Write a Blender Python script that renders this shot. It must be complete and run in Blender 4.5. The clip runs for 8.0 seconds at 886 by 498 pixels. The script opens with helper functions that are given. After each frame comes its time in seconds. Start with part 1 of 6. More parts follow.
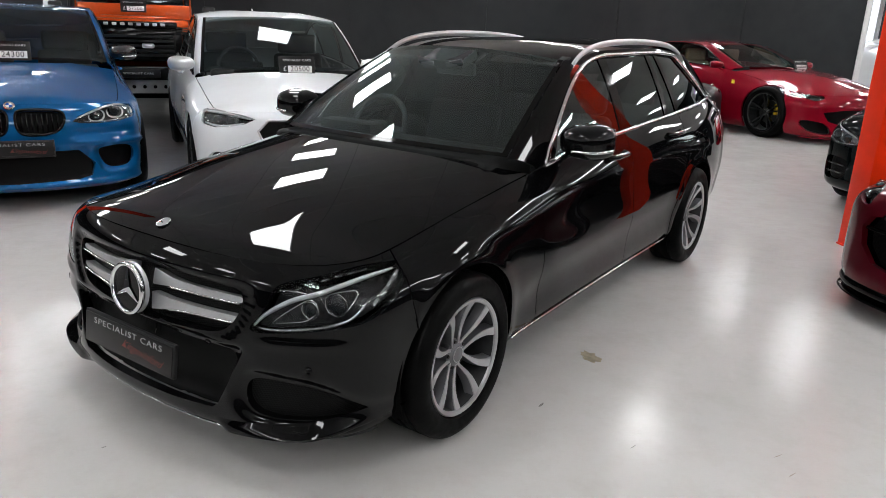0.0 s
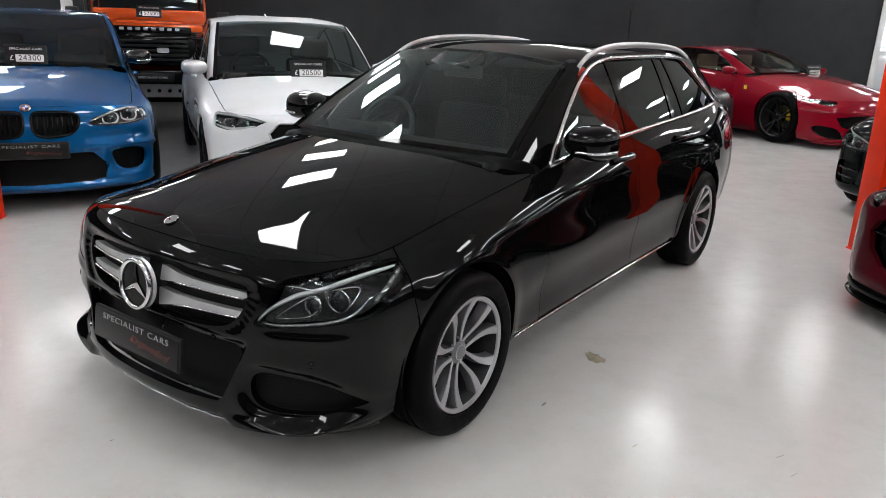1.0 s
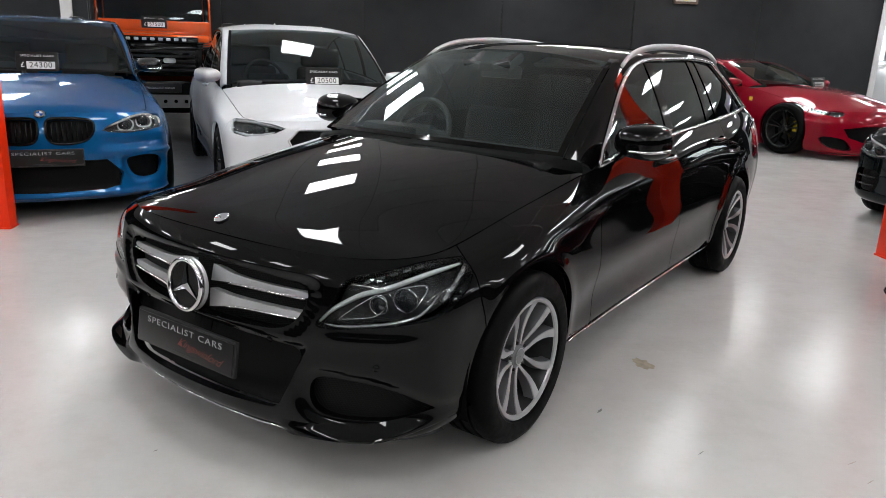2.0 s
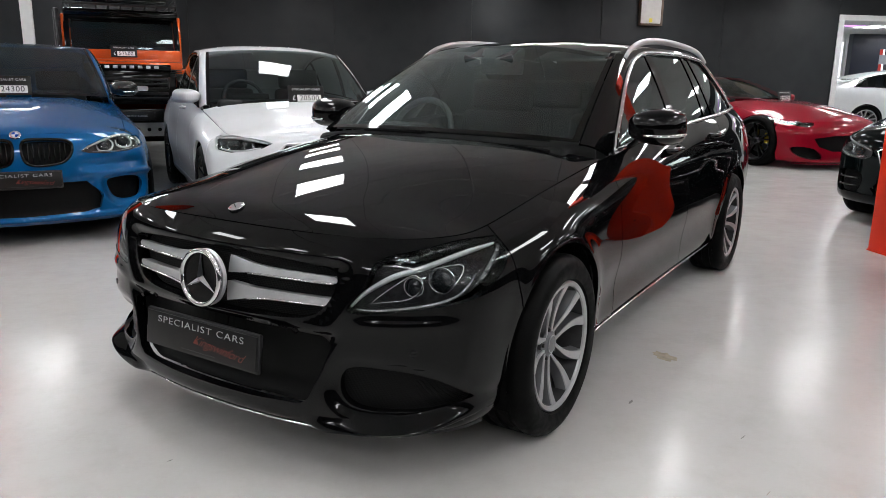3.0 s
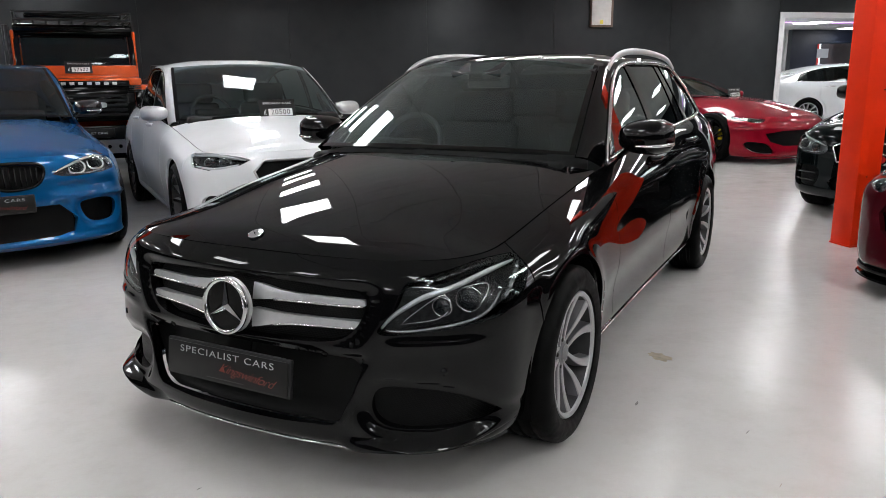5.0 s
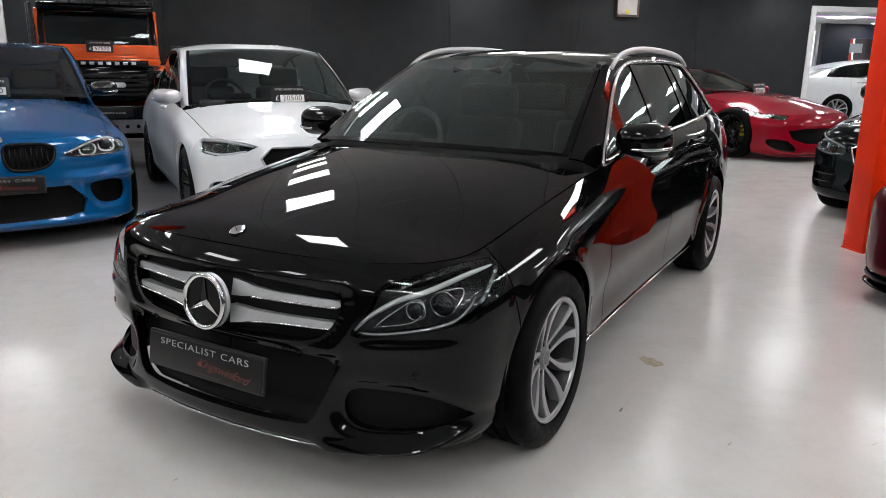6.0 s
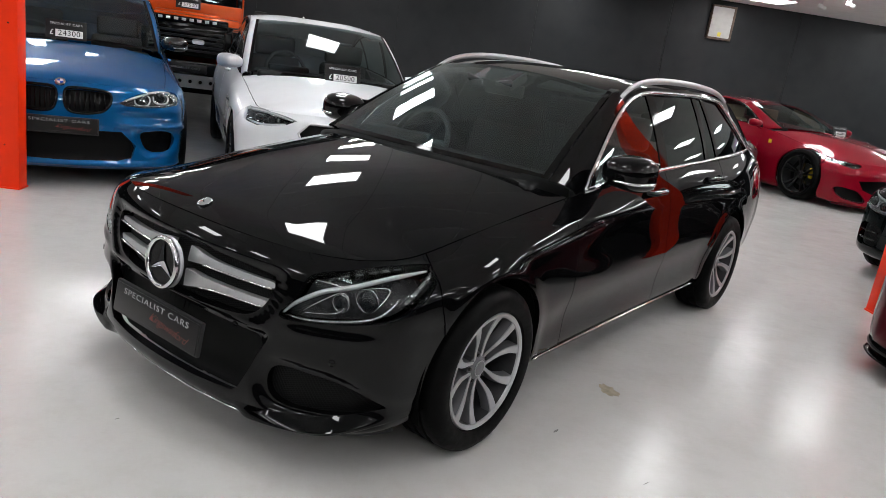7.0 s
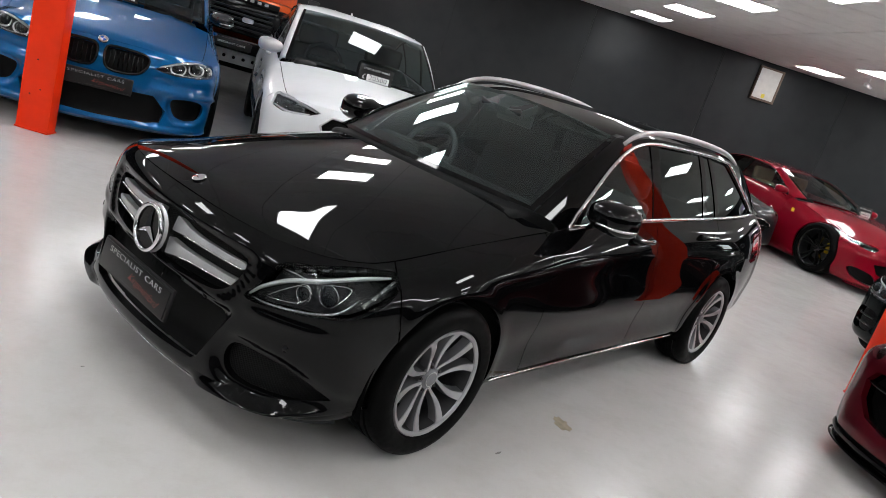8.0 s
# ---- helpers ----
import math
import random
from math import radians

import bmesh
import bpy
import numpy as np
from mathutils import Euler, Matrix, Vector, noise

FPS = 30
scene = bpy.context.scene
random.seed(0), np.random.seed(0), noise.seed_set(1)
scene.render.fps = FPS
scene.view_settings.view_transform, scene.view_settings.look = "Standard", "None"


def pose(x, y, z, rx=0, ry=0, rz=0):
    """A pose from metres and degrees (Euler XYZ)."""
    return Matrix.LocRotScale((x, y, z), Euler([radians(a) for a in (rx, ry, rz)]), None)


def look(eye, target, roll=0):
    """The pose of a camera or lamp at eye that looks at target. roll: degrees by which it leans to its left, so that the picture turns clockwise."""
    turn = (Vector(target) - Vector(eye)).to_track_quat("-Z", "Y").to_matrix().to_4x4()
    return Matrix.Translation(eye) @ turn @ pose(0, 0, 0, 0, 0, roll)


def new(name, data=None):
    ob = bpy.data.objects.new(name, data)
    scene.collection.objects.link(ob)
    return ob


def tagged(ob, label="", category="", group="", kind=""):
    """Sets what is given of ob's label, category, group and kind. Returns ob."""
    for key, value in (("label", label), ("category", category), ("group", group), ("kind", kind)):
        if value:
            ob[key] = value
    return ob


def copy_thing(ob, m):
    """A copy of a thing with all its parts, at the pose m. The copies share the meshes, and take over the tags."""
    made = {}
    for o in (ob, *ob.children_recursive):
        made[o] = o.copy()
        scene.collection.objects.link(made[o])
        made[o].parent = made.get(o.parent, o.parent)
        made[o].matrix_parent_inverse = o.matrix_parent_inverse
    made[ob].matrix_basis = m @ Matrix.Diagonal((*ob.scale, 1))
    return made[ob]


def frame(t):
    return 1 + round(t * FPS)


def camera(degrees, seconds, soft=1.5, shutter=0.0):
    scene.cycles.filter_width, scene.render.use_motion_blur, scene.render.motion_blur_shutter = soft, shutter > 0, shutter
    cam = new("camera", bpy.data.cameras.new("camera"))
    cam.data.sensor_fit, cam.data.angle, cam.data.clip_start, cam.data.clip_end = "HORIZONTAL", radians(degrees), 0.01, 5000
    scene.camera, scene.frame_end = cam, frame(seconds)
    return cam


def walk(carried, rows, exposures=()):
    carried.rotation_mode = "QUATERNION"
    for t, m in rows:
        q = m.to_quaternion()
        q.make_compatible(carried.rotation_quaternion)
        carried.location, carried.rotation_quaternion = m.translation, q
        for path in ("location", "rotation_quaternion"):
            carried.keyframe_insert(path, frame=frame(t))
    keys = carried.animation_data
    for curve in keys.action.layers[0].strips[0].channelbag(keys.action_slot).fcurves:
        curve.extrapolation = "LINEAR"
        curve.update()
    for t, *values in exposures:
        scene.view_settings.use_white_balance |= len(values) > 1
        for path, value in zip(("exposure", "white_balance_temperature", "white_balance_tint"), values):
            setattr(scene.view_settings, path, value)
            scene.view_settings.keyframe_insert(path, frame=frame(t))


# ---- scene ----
cam = camera(62.0, 8.0, soft=0.85)
PATH = [
    (0, (2.253, -2.174, 1.56), (1.181, -0.596, 0.96), 2.3),
    (0.5, (2.321, -2.183, 1.559), (1.232, -0.615, 0.965), 2.3),
    (1, (2.306, -2.182, 1.544), (1.202, -0.621, 0.958), 2.3),
    (1.5, (2.188, -2.223, 1.526), (1.087, -0.655, 0.95), 2.5),
    (3, (1.848, -2.312, 1.243), (0.815, -0.66, 0.792), 0.8),
    (3.5, (1.778, -2.367, 1.227), (0.79, -0.681, 0.797), 0.1),
    (4, (1.736, -2.425, 1.259), (0.785, -0.718, 0.831), -0.4),
    (4.5, (1.685, -2.472, 1.29), (0.759, -0.753, 0.855), -0.8),
    (6, (1.801, -2.377, 1.368), (0.827, -0.699, 0.881), 0.7),
    (6.5, (2.005, -2.286, 1.42), (0.95, -0.666, 0.909), 3.7),
    (7, (2.213, -2.224, 1.483), (1.087, -0.658, 0.954), 8.4),
    (7.5, (2.321, -2.226, 1.516), (1.166, -0.678, 0.996), 13.8),
    (8, (2.411, -2.195, 1.566), (1.233, -0.663, 1.05), 17.7),
]
walk(cam, [(t, look(eye, target, roll)) for t, eye, target, roll in PATH])
from mathutils.geometry import delaunay_2d_cdt

# ---------------------------------------------------------------- light
world = bpy.data.worlds.new("showroom_surround")
scene.world = world
world.use_nodes = True
world.node_tree.nodes["Background"].inputs[0].default_value = (0.6, 0.7, 0.9, 1)
world.node_tree.nodes["Background"].inputs[1].default_value = 0.3


# ---------------------------------------------------------------- materials
def mat(name, col, rough=0.5, metal=0.0, coat=0.0, vary=0.0, scale=8.0, rough_vary=0.0, bump=0.0, bump_scale=200.0, col2=None, trans=0.0, emit=None, flake=0.0, ior=1.5, stretch=(1, 1, 1), spec=0.5, coat_ior=1.5):
    m = bpy.data.materials.new(name)
    m.use_nodes = True
    nt = m.node_tree
    b = nt.nodes["Principled BSDF"]
    b.inputs["Base Color"].default_value = (*col, 1)
    b.inputs["Roughness"].default_value = rough
    b.inputs["Metallic"].default_value = metal
    b.inputs["Coat Weight"].default_value = coat
    b.inputs["Coat Roughness"].default_value = 0.015
    b.inputs["Coat IOR"].default_value = coat_ior
    b.inputs["Transmission Weight"].default_value = trans
    b.inputs["IOR"].default_value = ior
    b.inputs["Specular IOR Level"].default_value = spec
    if emit:
        b.inputs["Emission Color"].default_value = (*emit[0], 1)
        b.inputs["Emission Strength"].default_value = emit[1]
    tc = nt.nodes.new("ShaderNodeTexCoord")
    mp = nt.nodes.new("ShaderNodeMapping")
    mp.inputs["Scale"].default_value = stretch
    nt.links.new(tc.outputs["Object"], mp.inputs["Vector"])

    def noise_node(s, detail=5.0):
        n = nt.nodes.new("ShaderNodeTexNoise")
        n.inputs["Scale"].default_value, n.inputs["Detail"].default_value = s, detail
        nt.links.new(mp.outputs["Vector"], n.inputs["Vector"])
        return n
    if vary or col2:
        n = noise_node(scale)
        mix = nt.nodes.new("ShaderNodeMix")
        mix.data_type = "RGBA"
        mix.inputs["A"].default_value = (*col, 1)
        c2 = col2 or tuple(max(0.0, c * (1 - vary)) for c in col)
        mix.inputs["B"].default_value = (*c2, 1)
        ramp = nt.nodes.new("ShaderNodeMapRange")
        ramp.inputs["From Min"].default_value, ramp.inputs["From Max"].default_value = 0.38, 0.68
        nt.links.new(n.outputs["Fac"], ramp.inputs["Value"])
        nt.links.new(ramp.outputs["Result"], mix.inputs["Factor"])
        nt.links.new(mix.outputs["Result"], b.inputs["Base Color"])
    if rough_vary:
        n = noise_node(scale * 2.3)
        r = nt.nodes.new("ShaderNodeMapRange")
        r.inputs["From Min"].default_value, r.inputs["From Max"].default_value = 0.3, 0.7
        r.inputs["To Min"].default_value, r.inputs["To Max"].default_value = max(0.0, rough - rough_vary), rough + rough_vary
        nt.links.new(n.outputs["Fac"], r.inputs["Value"])
        nt.links.new(r.outputs["Result"], b.inputs["Roughness"])
    if bump:
        n = noise_node(bump_scale, 3.0)
        bp = nt.nodes.new("ShaderNodeBump")
        bp.inputs["Strength"].default_value, bp.inputs["Distance"].default_value = bump, 0.002
        nt.links.new(n.outputs["Fac"], bp.inputs["Height"])
        nt.links.new(bp.outputs["Normal"], b.inputs["Normal"])
    if flake:
        vo = nt.nodes.new("ShaderNodeTexVoronoi")
        vo.inputs["Scale"].default_value = 900.0
        nt.links.new(tc.outputs["Object"], vo.inputs["Vector"])
        r = nt.nodes.new("ShaderNodeMapRange")
        r.inputs["To Min"].default_value, r.inputs["To Max"].default_value = rough - flake, rough + flake
        nt.links.new(vo.outputs["Color"], r.inputs["Value"])
        nt.links.new(r.outputs["Result"], b.inputs["Roughness"])
    return m


PAINT_BLACK = mat("black_car_paint", (0.0022, 0.0022, 0.0025), 0.3, coat=1.0, rough_vary=0.05, scale=3.0, spec=0.0, coat_ior=1.33)
PAINT_BLUE = mat("blue_metallic_paint", (0.0015, 0.090, 0.26), 0.40, 0.35, coat=1.0, flake=0.08, coat_ior=1.42, spec=0.05)
PAINT_WHITE = mat("white_car_paint", (0.74, 0.76, 0.78), 0.4, coat=1.0, vary=0.03, spec=0.1, coat_ior=1.42)
PAINT_RED = mat("red_car_paint", (0.23, 0.002, 0.013), 0.42, 0.15, coat=1.0, flake=0.06, coat_ior=1.36, spec=0.05)
PAINT_DEEPRED = mat("dark_red_car_paint", (0.095, 0.003, 0.009), 0.42, 0.25, coat=1.0, flake=0.06, coat_ior=1.36, spec=0.05)
PAINT_GREEN = mat("blackish_green_paint", (0.0016, 0.0034, 0.0036), 0.4, 0.1, coat=1.0, flake=0.06, coat_ior=1.32, spec=0.0)
PAINT_GREY = mat("dark_grey_paint", (0.03, 0.032, 0.035), 0.32, 0.4, coat=1.0, flake=0.06)
PAINT_ORANGE = mat("orange_car_paint", (0.62, 0.085, 0.012), 0.3, 0.3, coat=1.0, flake=0.06, coat_ior=1.4, spec=0.1)
GLOSS_BLACK = mat("gloss_black_trim", (0.002, 0.002, 0.002), 0.06, spec=0.22)
PLASTIC = mat("black_plastic", (0.008, 0.008, 0.009), 0.5, vary=0.3, scale=30, bump=0.15, bump_scale=500)
RUBBER = mat("tyre_rubber", (0.0028, 0.0028, 0.0028), 0.5, vary=0.4, scale=14, rough_vary=0.1, bump=0.1, bump_scale=300, spec=0.07)
LINER = mat("wheel_arch_felt", (0.0035, 0.0035, 0.0035), 0.95, vary=0.3, spec=0.1)
CHROME = mat("chrome", (0.78, 0.78, 0.79), 0.07, 1.0, rough_vary=0.03)
SATIN_CHROME = mat("soft_bright_trim", (0.74, 0.74, 0.75), 0.2, 1.0, rough_vary=0.04)
SATIN = mat("satin_aluminium", (0.60, 0.60, 0.61), 0.40, 0.72, vary=0.05, scale=40)
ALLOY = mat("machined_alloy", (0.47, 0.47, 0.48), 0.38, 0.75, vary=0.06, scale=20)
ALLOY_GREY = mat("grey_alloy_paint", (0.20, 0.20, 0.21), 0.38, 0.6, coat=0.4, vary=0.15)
BLACK_ALLOY = mat("black_alloy", (0.010, 0.010, 0.010), 0.25, 0.2, coat=0.6)
# rim barrel darkened in its colour for the shade behind the spokes
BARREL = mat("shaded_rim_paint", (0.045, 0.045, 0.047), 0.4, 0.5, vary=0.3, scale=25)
STEEL = mat("brake_steel", (0.10, 0.098, 0.095), 0.4, 1.0, vary=0.3, scale=60)


def pane(name, col, ior=1.45):
    """A thin sheet of tinted glass: clear, with a mirror gloss that follows Fresnel."""
    m = bpy.data.materials.new(name)
    m.use_nodes = True
    nt = m.node_tree
    nt.nodes.remove(nt.nodes["Principled BSDF"])
    tr, gl, fr, mx = (nt.nodes.new("ShaderNode" + k) for k in ("BsdfTransparent", "BsdfGlossy", "Fresnel", "MixShader"))
    tr.inputs["Color"].default_value = (*col, 1)
    gl.inputs["Color"].default_value = (0.90, 1.0, 0.985, 1)
    gl.inputs["Roughness"].default_value = 0.0
    fr.inputs["IOR"].default_value = ior
    nt.links.new(fr.outputs[0], mx.inputs[0])
    nt.links.new(tr.outputs[0], mx.inputs[1])
    nt.links.new(gl.outputs[0], mx.inputs[2])
    nt.links.new(mx.outputs[0], nt.nodes["Material Output"].inputs["Surface"])
    return m


TINT = pane("windscreen_glass", (0.52, 0.67, 0.655), 1.78)
SCREEN_DARK = pane("dark_windscreen_glass", (0.20, 0.245, 0.25), 1.5)
PRIVACY = pane("privacy_glass", (0.05, 0.055, 0.06))
LENS = pane("headlamp_cover", (0.95, 0.96, 0.96), 1.35)
REFLECTOR = mat("headlamp_reflector", (0.8, 0.8, 0.8), 0.15, 1.0)
HOUSING = mat("headlamp_housing", (0.028, 0.028, 0.030), 0.25, vary=0.5, scale=60)
LAMP_STRIP = mat("frosted_light_guide", (0.62, 0.64, 0.65), 0.3, 0.4, coat=0.5)
LAMP_CELL = mat("faceted_lamp_cell", (0.20, 0.205, 0.21), 0.2, 0.8, vary=0.6, scale=90)
FACET = mat("bright_lamp_facet", (0.58, 0.59, 0.60), 0.24, 0.8, vary=0.5, scale=120)
RED_LENS = mat("red_lamp_lens", (0.25, 0.004, 0.004), 0.08, coat=1.0)
CABIN = mat("cabin_black", (0.007, 0.0075, 0.0075), 0.6, vary=0.4, scale=6, spec=0.25)
LEATHER_TAN = mat("tan_leather", (0.32, 0.17, 0.09), 0.5, vary=0.25, scale=18)
CABIN_GREY = mat("cabin_grey_plastic", (0.026, 0.026, 0.028), 0.55, vary=0.2)
POD_GREY = mat("grey_sensor_plastic", (0.085, 0.09, 0.092), 0.35, vary=0.15)
PLATE_BLACK = mat("dealer_plate_face", (0.011, 0.0105, 0.0105), 0.3, vary=0.2, scale=25, spec=0.3)
WHITE_INK = mat("white_lettering", (0.72, 0.72, 0.73), 0.4)
RED_INK = mat("red_lettering", (0.20, 0.03, 0.02), 0.45)
BLACK_INK = mat("black_lettering", (0.01, 0.01, 0.01), 0.5)
CARD_WHITE = mat("white_card", (0.8, 0.8, 0.79), 0.5)
BADGE_BLUE = mat("blue_enamel", (0.02, 0.10, 0.45), 0.2, coat=0.5)
BADGE_YELLOW = mat("yellow_enamel", (0.85, 0.55, 0.03), 0.25, coat=0.5)
BADGE_RED = mat("red_enamel", (0.5, 0.02, 0.02), 0.25, coat=0.5)
BADGE_DARK = mat("dark_enamel", (0.02, 0.04, 0.03), 0.2, coat=0.5)
MESH_BLACK = mat("black_mesh", (0.004, 0.004, 0.004), 0.5, spec=0.12)
LENS_DARK = mat("projector_lens", (0.015, 0.017, 0.020), 0.03, coat=1.0)


def mesh_material(name, scale):
    """Fine black honeycomb with deep cells."""
    m = mat(name, (0.004, 0.004, 0.004), 0.42, spec=0.2)
    nt = m.node_tree
    vo = nt.nodes.new("ShaderNodeTexVoronoi")
    vo.feature, vo.distance = "DISTANCE_TO_EDGE", "EUCLIDEAN"
    vo.inputs["Scale"].default_value, vo.inputs["Randomness"].default_value = scale, 0.0
    mp = nt.nodes.new("ShaderNodeMapping")
    mp.inputs["Rotation"].default_value = (0, 0.4, 0.0)
    mp.inputs["Scale"].default_value = (1.0, 0.02, 1.6)
    tc = nt.nodes.new("ShaderNodeTexCoord")
    nt.links.new(tc.outputs["Object"], mp.inputs["Vector"])
    nt.links.new(mp.outputs["Vector"], vo.inputs["Vector"])
    r = nt.nodes.new("ShaderNodeMapRange")
    r.inputs["From Max"].default_value = 0.12
    nt.links.new(vo.outputs["Distance"], r.inputs["Value"])
    bp = nt.nodes.new("ShaderNodeBump")
    bp.invert = True
    bp.inputs["Strength"].default_value, bp.inputs["Distance"].default_value = 1.0, 0.01
    nt.links.new(r.outputs["Result"], bp.inputs["Height"])
    b = nt.nodes["Principled BSDF"]
    nt.links.new(bp.outputs["Normal"], b.inputs["Normal"])
    return m


MESH_HEX = mesh_material("black_honeycomb", 95.0)

# ---------------------------------------------------------------- shape tools
def part(name, me, parent=None, label=""):
    ob = new(name, me)
    if parent is not None:
        ob.parent = parent
    if label:
        ob["label"] = label
    return ob


def thing(name, m, label, category, group="", kind=""):
    ob = new(name)
    ob.empty_display_size = 0.2
    ob.matrix_basis = m
    return tagged(ob, label, category, group, kind)


def mesh(name, verts, faces, material, smooth=True, normals=None):
    me = bpy.data.meshes.new(name)
    me.from_pydata([tuple(map(float, v)) for v in verts], [], [tuple(map(int, f)) for f in faces])
    me.materials.append(material)
    me.shade_smooth() if smooth else me.shade_flat()
    if normals is not None:
        me.normals_split_custom_set_from_vertices([tuple(map(float, n)) for n in normals])
    return me


def bm_mesh(name, bm, material, smooth=False, angle=None):
    bmesh.ops.recalc_face_normals(bm, faces=bm.faces)
    me = bpy.data.meshes.new(name)
    bm.to_mesh(me)
    bm.free()
    me.materials.append(material)
    if angle is not None:
        me.shade_smooth()
        me.set_sharp_from_angle(angle=radians(angle))
    elif smooth:
        me.shade_smooth()
    return me


def box_bm(sx, sy, sz, at=(0, 0, 0), bevel=0.0, bm=None, turn=None, seg=2):
    own = bmesh.new()
    bmesh.ops.create_cube(own, size=1)
    bmesh.ops.scale(own, vec=(sx, sy, sz), verts=own.verts)
    if bevel:
        bmesh.ops.bevel(own, geom=own.edges[:], offset=bevel, segments=seg, profile=0.6, affect="EDGES")
    bmesh.ops.transform(own, matrix=Matrix.Translation(at) @ (turn or Matrix()), verts=own.verts)
    if bm is None:
        return own
    tmp = bpy.data.meshes.new("tmp")
    own.to_mesh(tmp)
    own.free()
    bm.from_mesh(tmp)
    bpy.data.meshes.remove(tmp)
    return bm


def box_mesh(name, sx, sy, sz, at, material, bevel=0.004, turn=None):
    return bm_mesh(name, box_bm(sx, sy, sz, at, bevel, turn=turn), material, angle=35)


def spline(xs, ys):
    """Natural cubic spline through (xs, ys); ys may hold several columns."""
    xs, ys = np.array(xs, float), np.array(ys, float)
    ys = ys[:, None] if ys.ndim == 1 else ys
    n, h = len(xs), np.diff(xs)
    if n < 3:
        return lambda x: np.stack([np.interp(x, xs, c) for c in ys.T], -1)
    a, r = np.eye(n), np.zeros_like(ys)
    for i in range(1, n - 1):
        a[i, i - 1:i + 2] = h[i - 1], 2 * (h[i - 1] + h[i]), h[i]
        r[i] = 6 * ((ys[i + 1] - ys[i]) / h[i] - (ys[i] - ys[i - 1]) / h[i - 1])
    m = np.linalg.solve(a, r)

    def f(x):
        x = np.clip(np.atleast_1d(np.asarray(x, float)), xs[0], xs[-1])
        i = np.clip(np.searchsorted(xs, x) - 1, 0, n - 2)
        d, e, w = (x - xs[i])[:, None], (xs[i + 1] - x)[:, None], h[i][:, None]
        return (m[i] * e ** 3 + m[i + 1] * d ** 3) / (6 * w) + (ys[i] / w - m[i] * w / 6) * e + (ys[i + 1] / w - m[i + 1] * w / 6) * d
    return f


def path3(points, count, closed=False):
    """Points evenly spread along a smooth curve through the given ones."""
    p = np.array(points, float)
    if closed:
        p = np.vstack([p[-2:], p, p[:3]])
    t = np.concatenate([[0], np.cumsum(np.sqrt(np.linalg.norm(np.diff(p, axis=0), axis=1) + 1e-9))])
    f = spline(t, p)
    t0, t1 = (t[2], t[-3]) if closed else (t[0], t[-1])
    d = f(np.linspace(t0, t1, 400))
    s = np.concatenate([[0], np.cumsum(np.linalg.norm(np.diff(d, axis=0), axis=1))])
    w = np.linspace(0, s[-1], count + 1)[:-1] if closed else np.linspace(0, s[-1], count)
    return np.stack([np.interp(w, s, c) for c in d.T], -1)


def poly(points, step, closed=True):
    """Points along straight lines, about step apart."""
    p, out = [np.array(q, float) for q in points], []
    for a, b in zip(p, p[1:] + (p[:1] if closed else [])):
        n = max(1, int(round(np.linalg.norm(b - a) / step)))
        out += [a + (b - a) * k / n for k in range(n)]
    return np.array(out if closed else out + [p[-1]])


def tube(name, points, radius, material, closed=False, seg=8, flat=1.0, up=(0, 0, 1), taper=0.0):
    p = np.array(points, float)
    t = np.roll(p, -1, 0) - np.roll(p, 1, 0)
    if not closed:
        t[0], t[-1] = p[1] - p[0], p[-1] - p[-2]
    t /= np.linalg.norm(t, axis=1)[:, None] + 1e-12
    b = np.cross(t, np.array(up, float))
    b /= np.linalg.norm(b, axis=1)[:, None] + 1e-12
    c = np.cross(b, t)
    ang = np.linspace(0, 2 * np.pi, seg, endpoint=False)
    n = len(p)
    k = np.linspace(-1, 1, n)
    r = radius * (1 - taper * np.abs(k) ** 4)
    verts = (p[:, None] + r[:, None, None] * (np.cos(ang)[None, :, None] * b[:, None] + flat * np.sin(ang)[None, :, None] * c[:, None])).reshape(-1, 3)
    faces = []
    for i in range(n if closed else n - 1):
        j = (i + 1) % n
        faces += [(i * seg + q, i * seg + (q + 1) % seg, j * seg + (q + 1) % seg, j * seg + q) for q in range(seg)]
    if not closed:
        faces += [tuple(range(seg))[::-1], tuple((n - 1) * seg + q for q in range(seg))]
    return mesh(name, verts, faces, material)


def lathe(name, profile, material, seg=64, smooth_angle=35):
    """Turns (radius, x) pairs about the x axis; the last joins the first."""
    n, verts, faces = len(profile), [], []
    for i in range(seg):
        a = 2 * math.pi * i / seg
        verts += [(x, r * math.cos(a), r * math.sin(a)) for r, x in profile]
    for i in range(seg):
        j = (i + 1) % seg
        faces += [(i * n + q, i * n + (q + 1) % n, j * n + (q + 1) % n, j * n + q) for q in range(n)]
    me = mesh(name, verts, faces, material)
    me.set_sharp_from_angle(angle=radians(smooth_angle))
    return me


def joined(name, meshes):
    """One mesh out of several, each with its own material."""
    bm, mats = bmesh.new(), []
    for me in meshes:
        m = me.materials[0]
        if m not in mats:
            mats.append(m)
        k, n = mats.index(m), len(bm.faces)
        bm.from_mesh(me)
        bm.faces.ensure_lookup_table()
        for f in bm.faces[n:]:
            f.material_index = k
    out = bpy.data.meshes.new(name)
    bm.to_mesh(out)
    bm.free()
    for m in mats:
        out.materials.append(m)
    return out


def moved(me, m):
    out = me.copy()
    out.transform(m)
    if m.determinant() < 0:
        out.flip_normals()
    return out


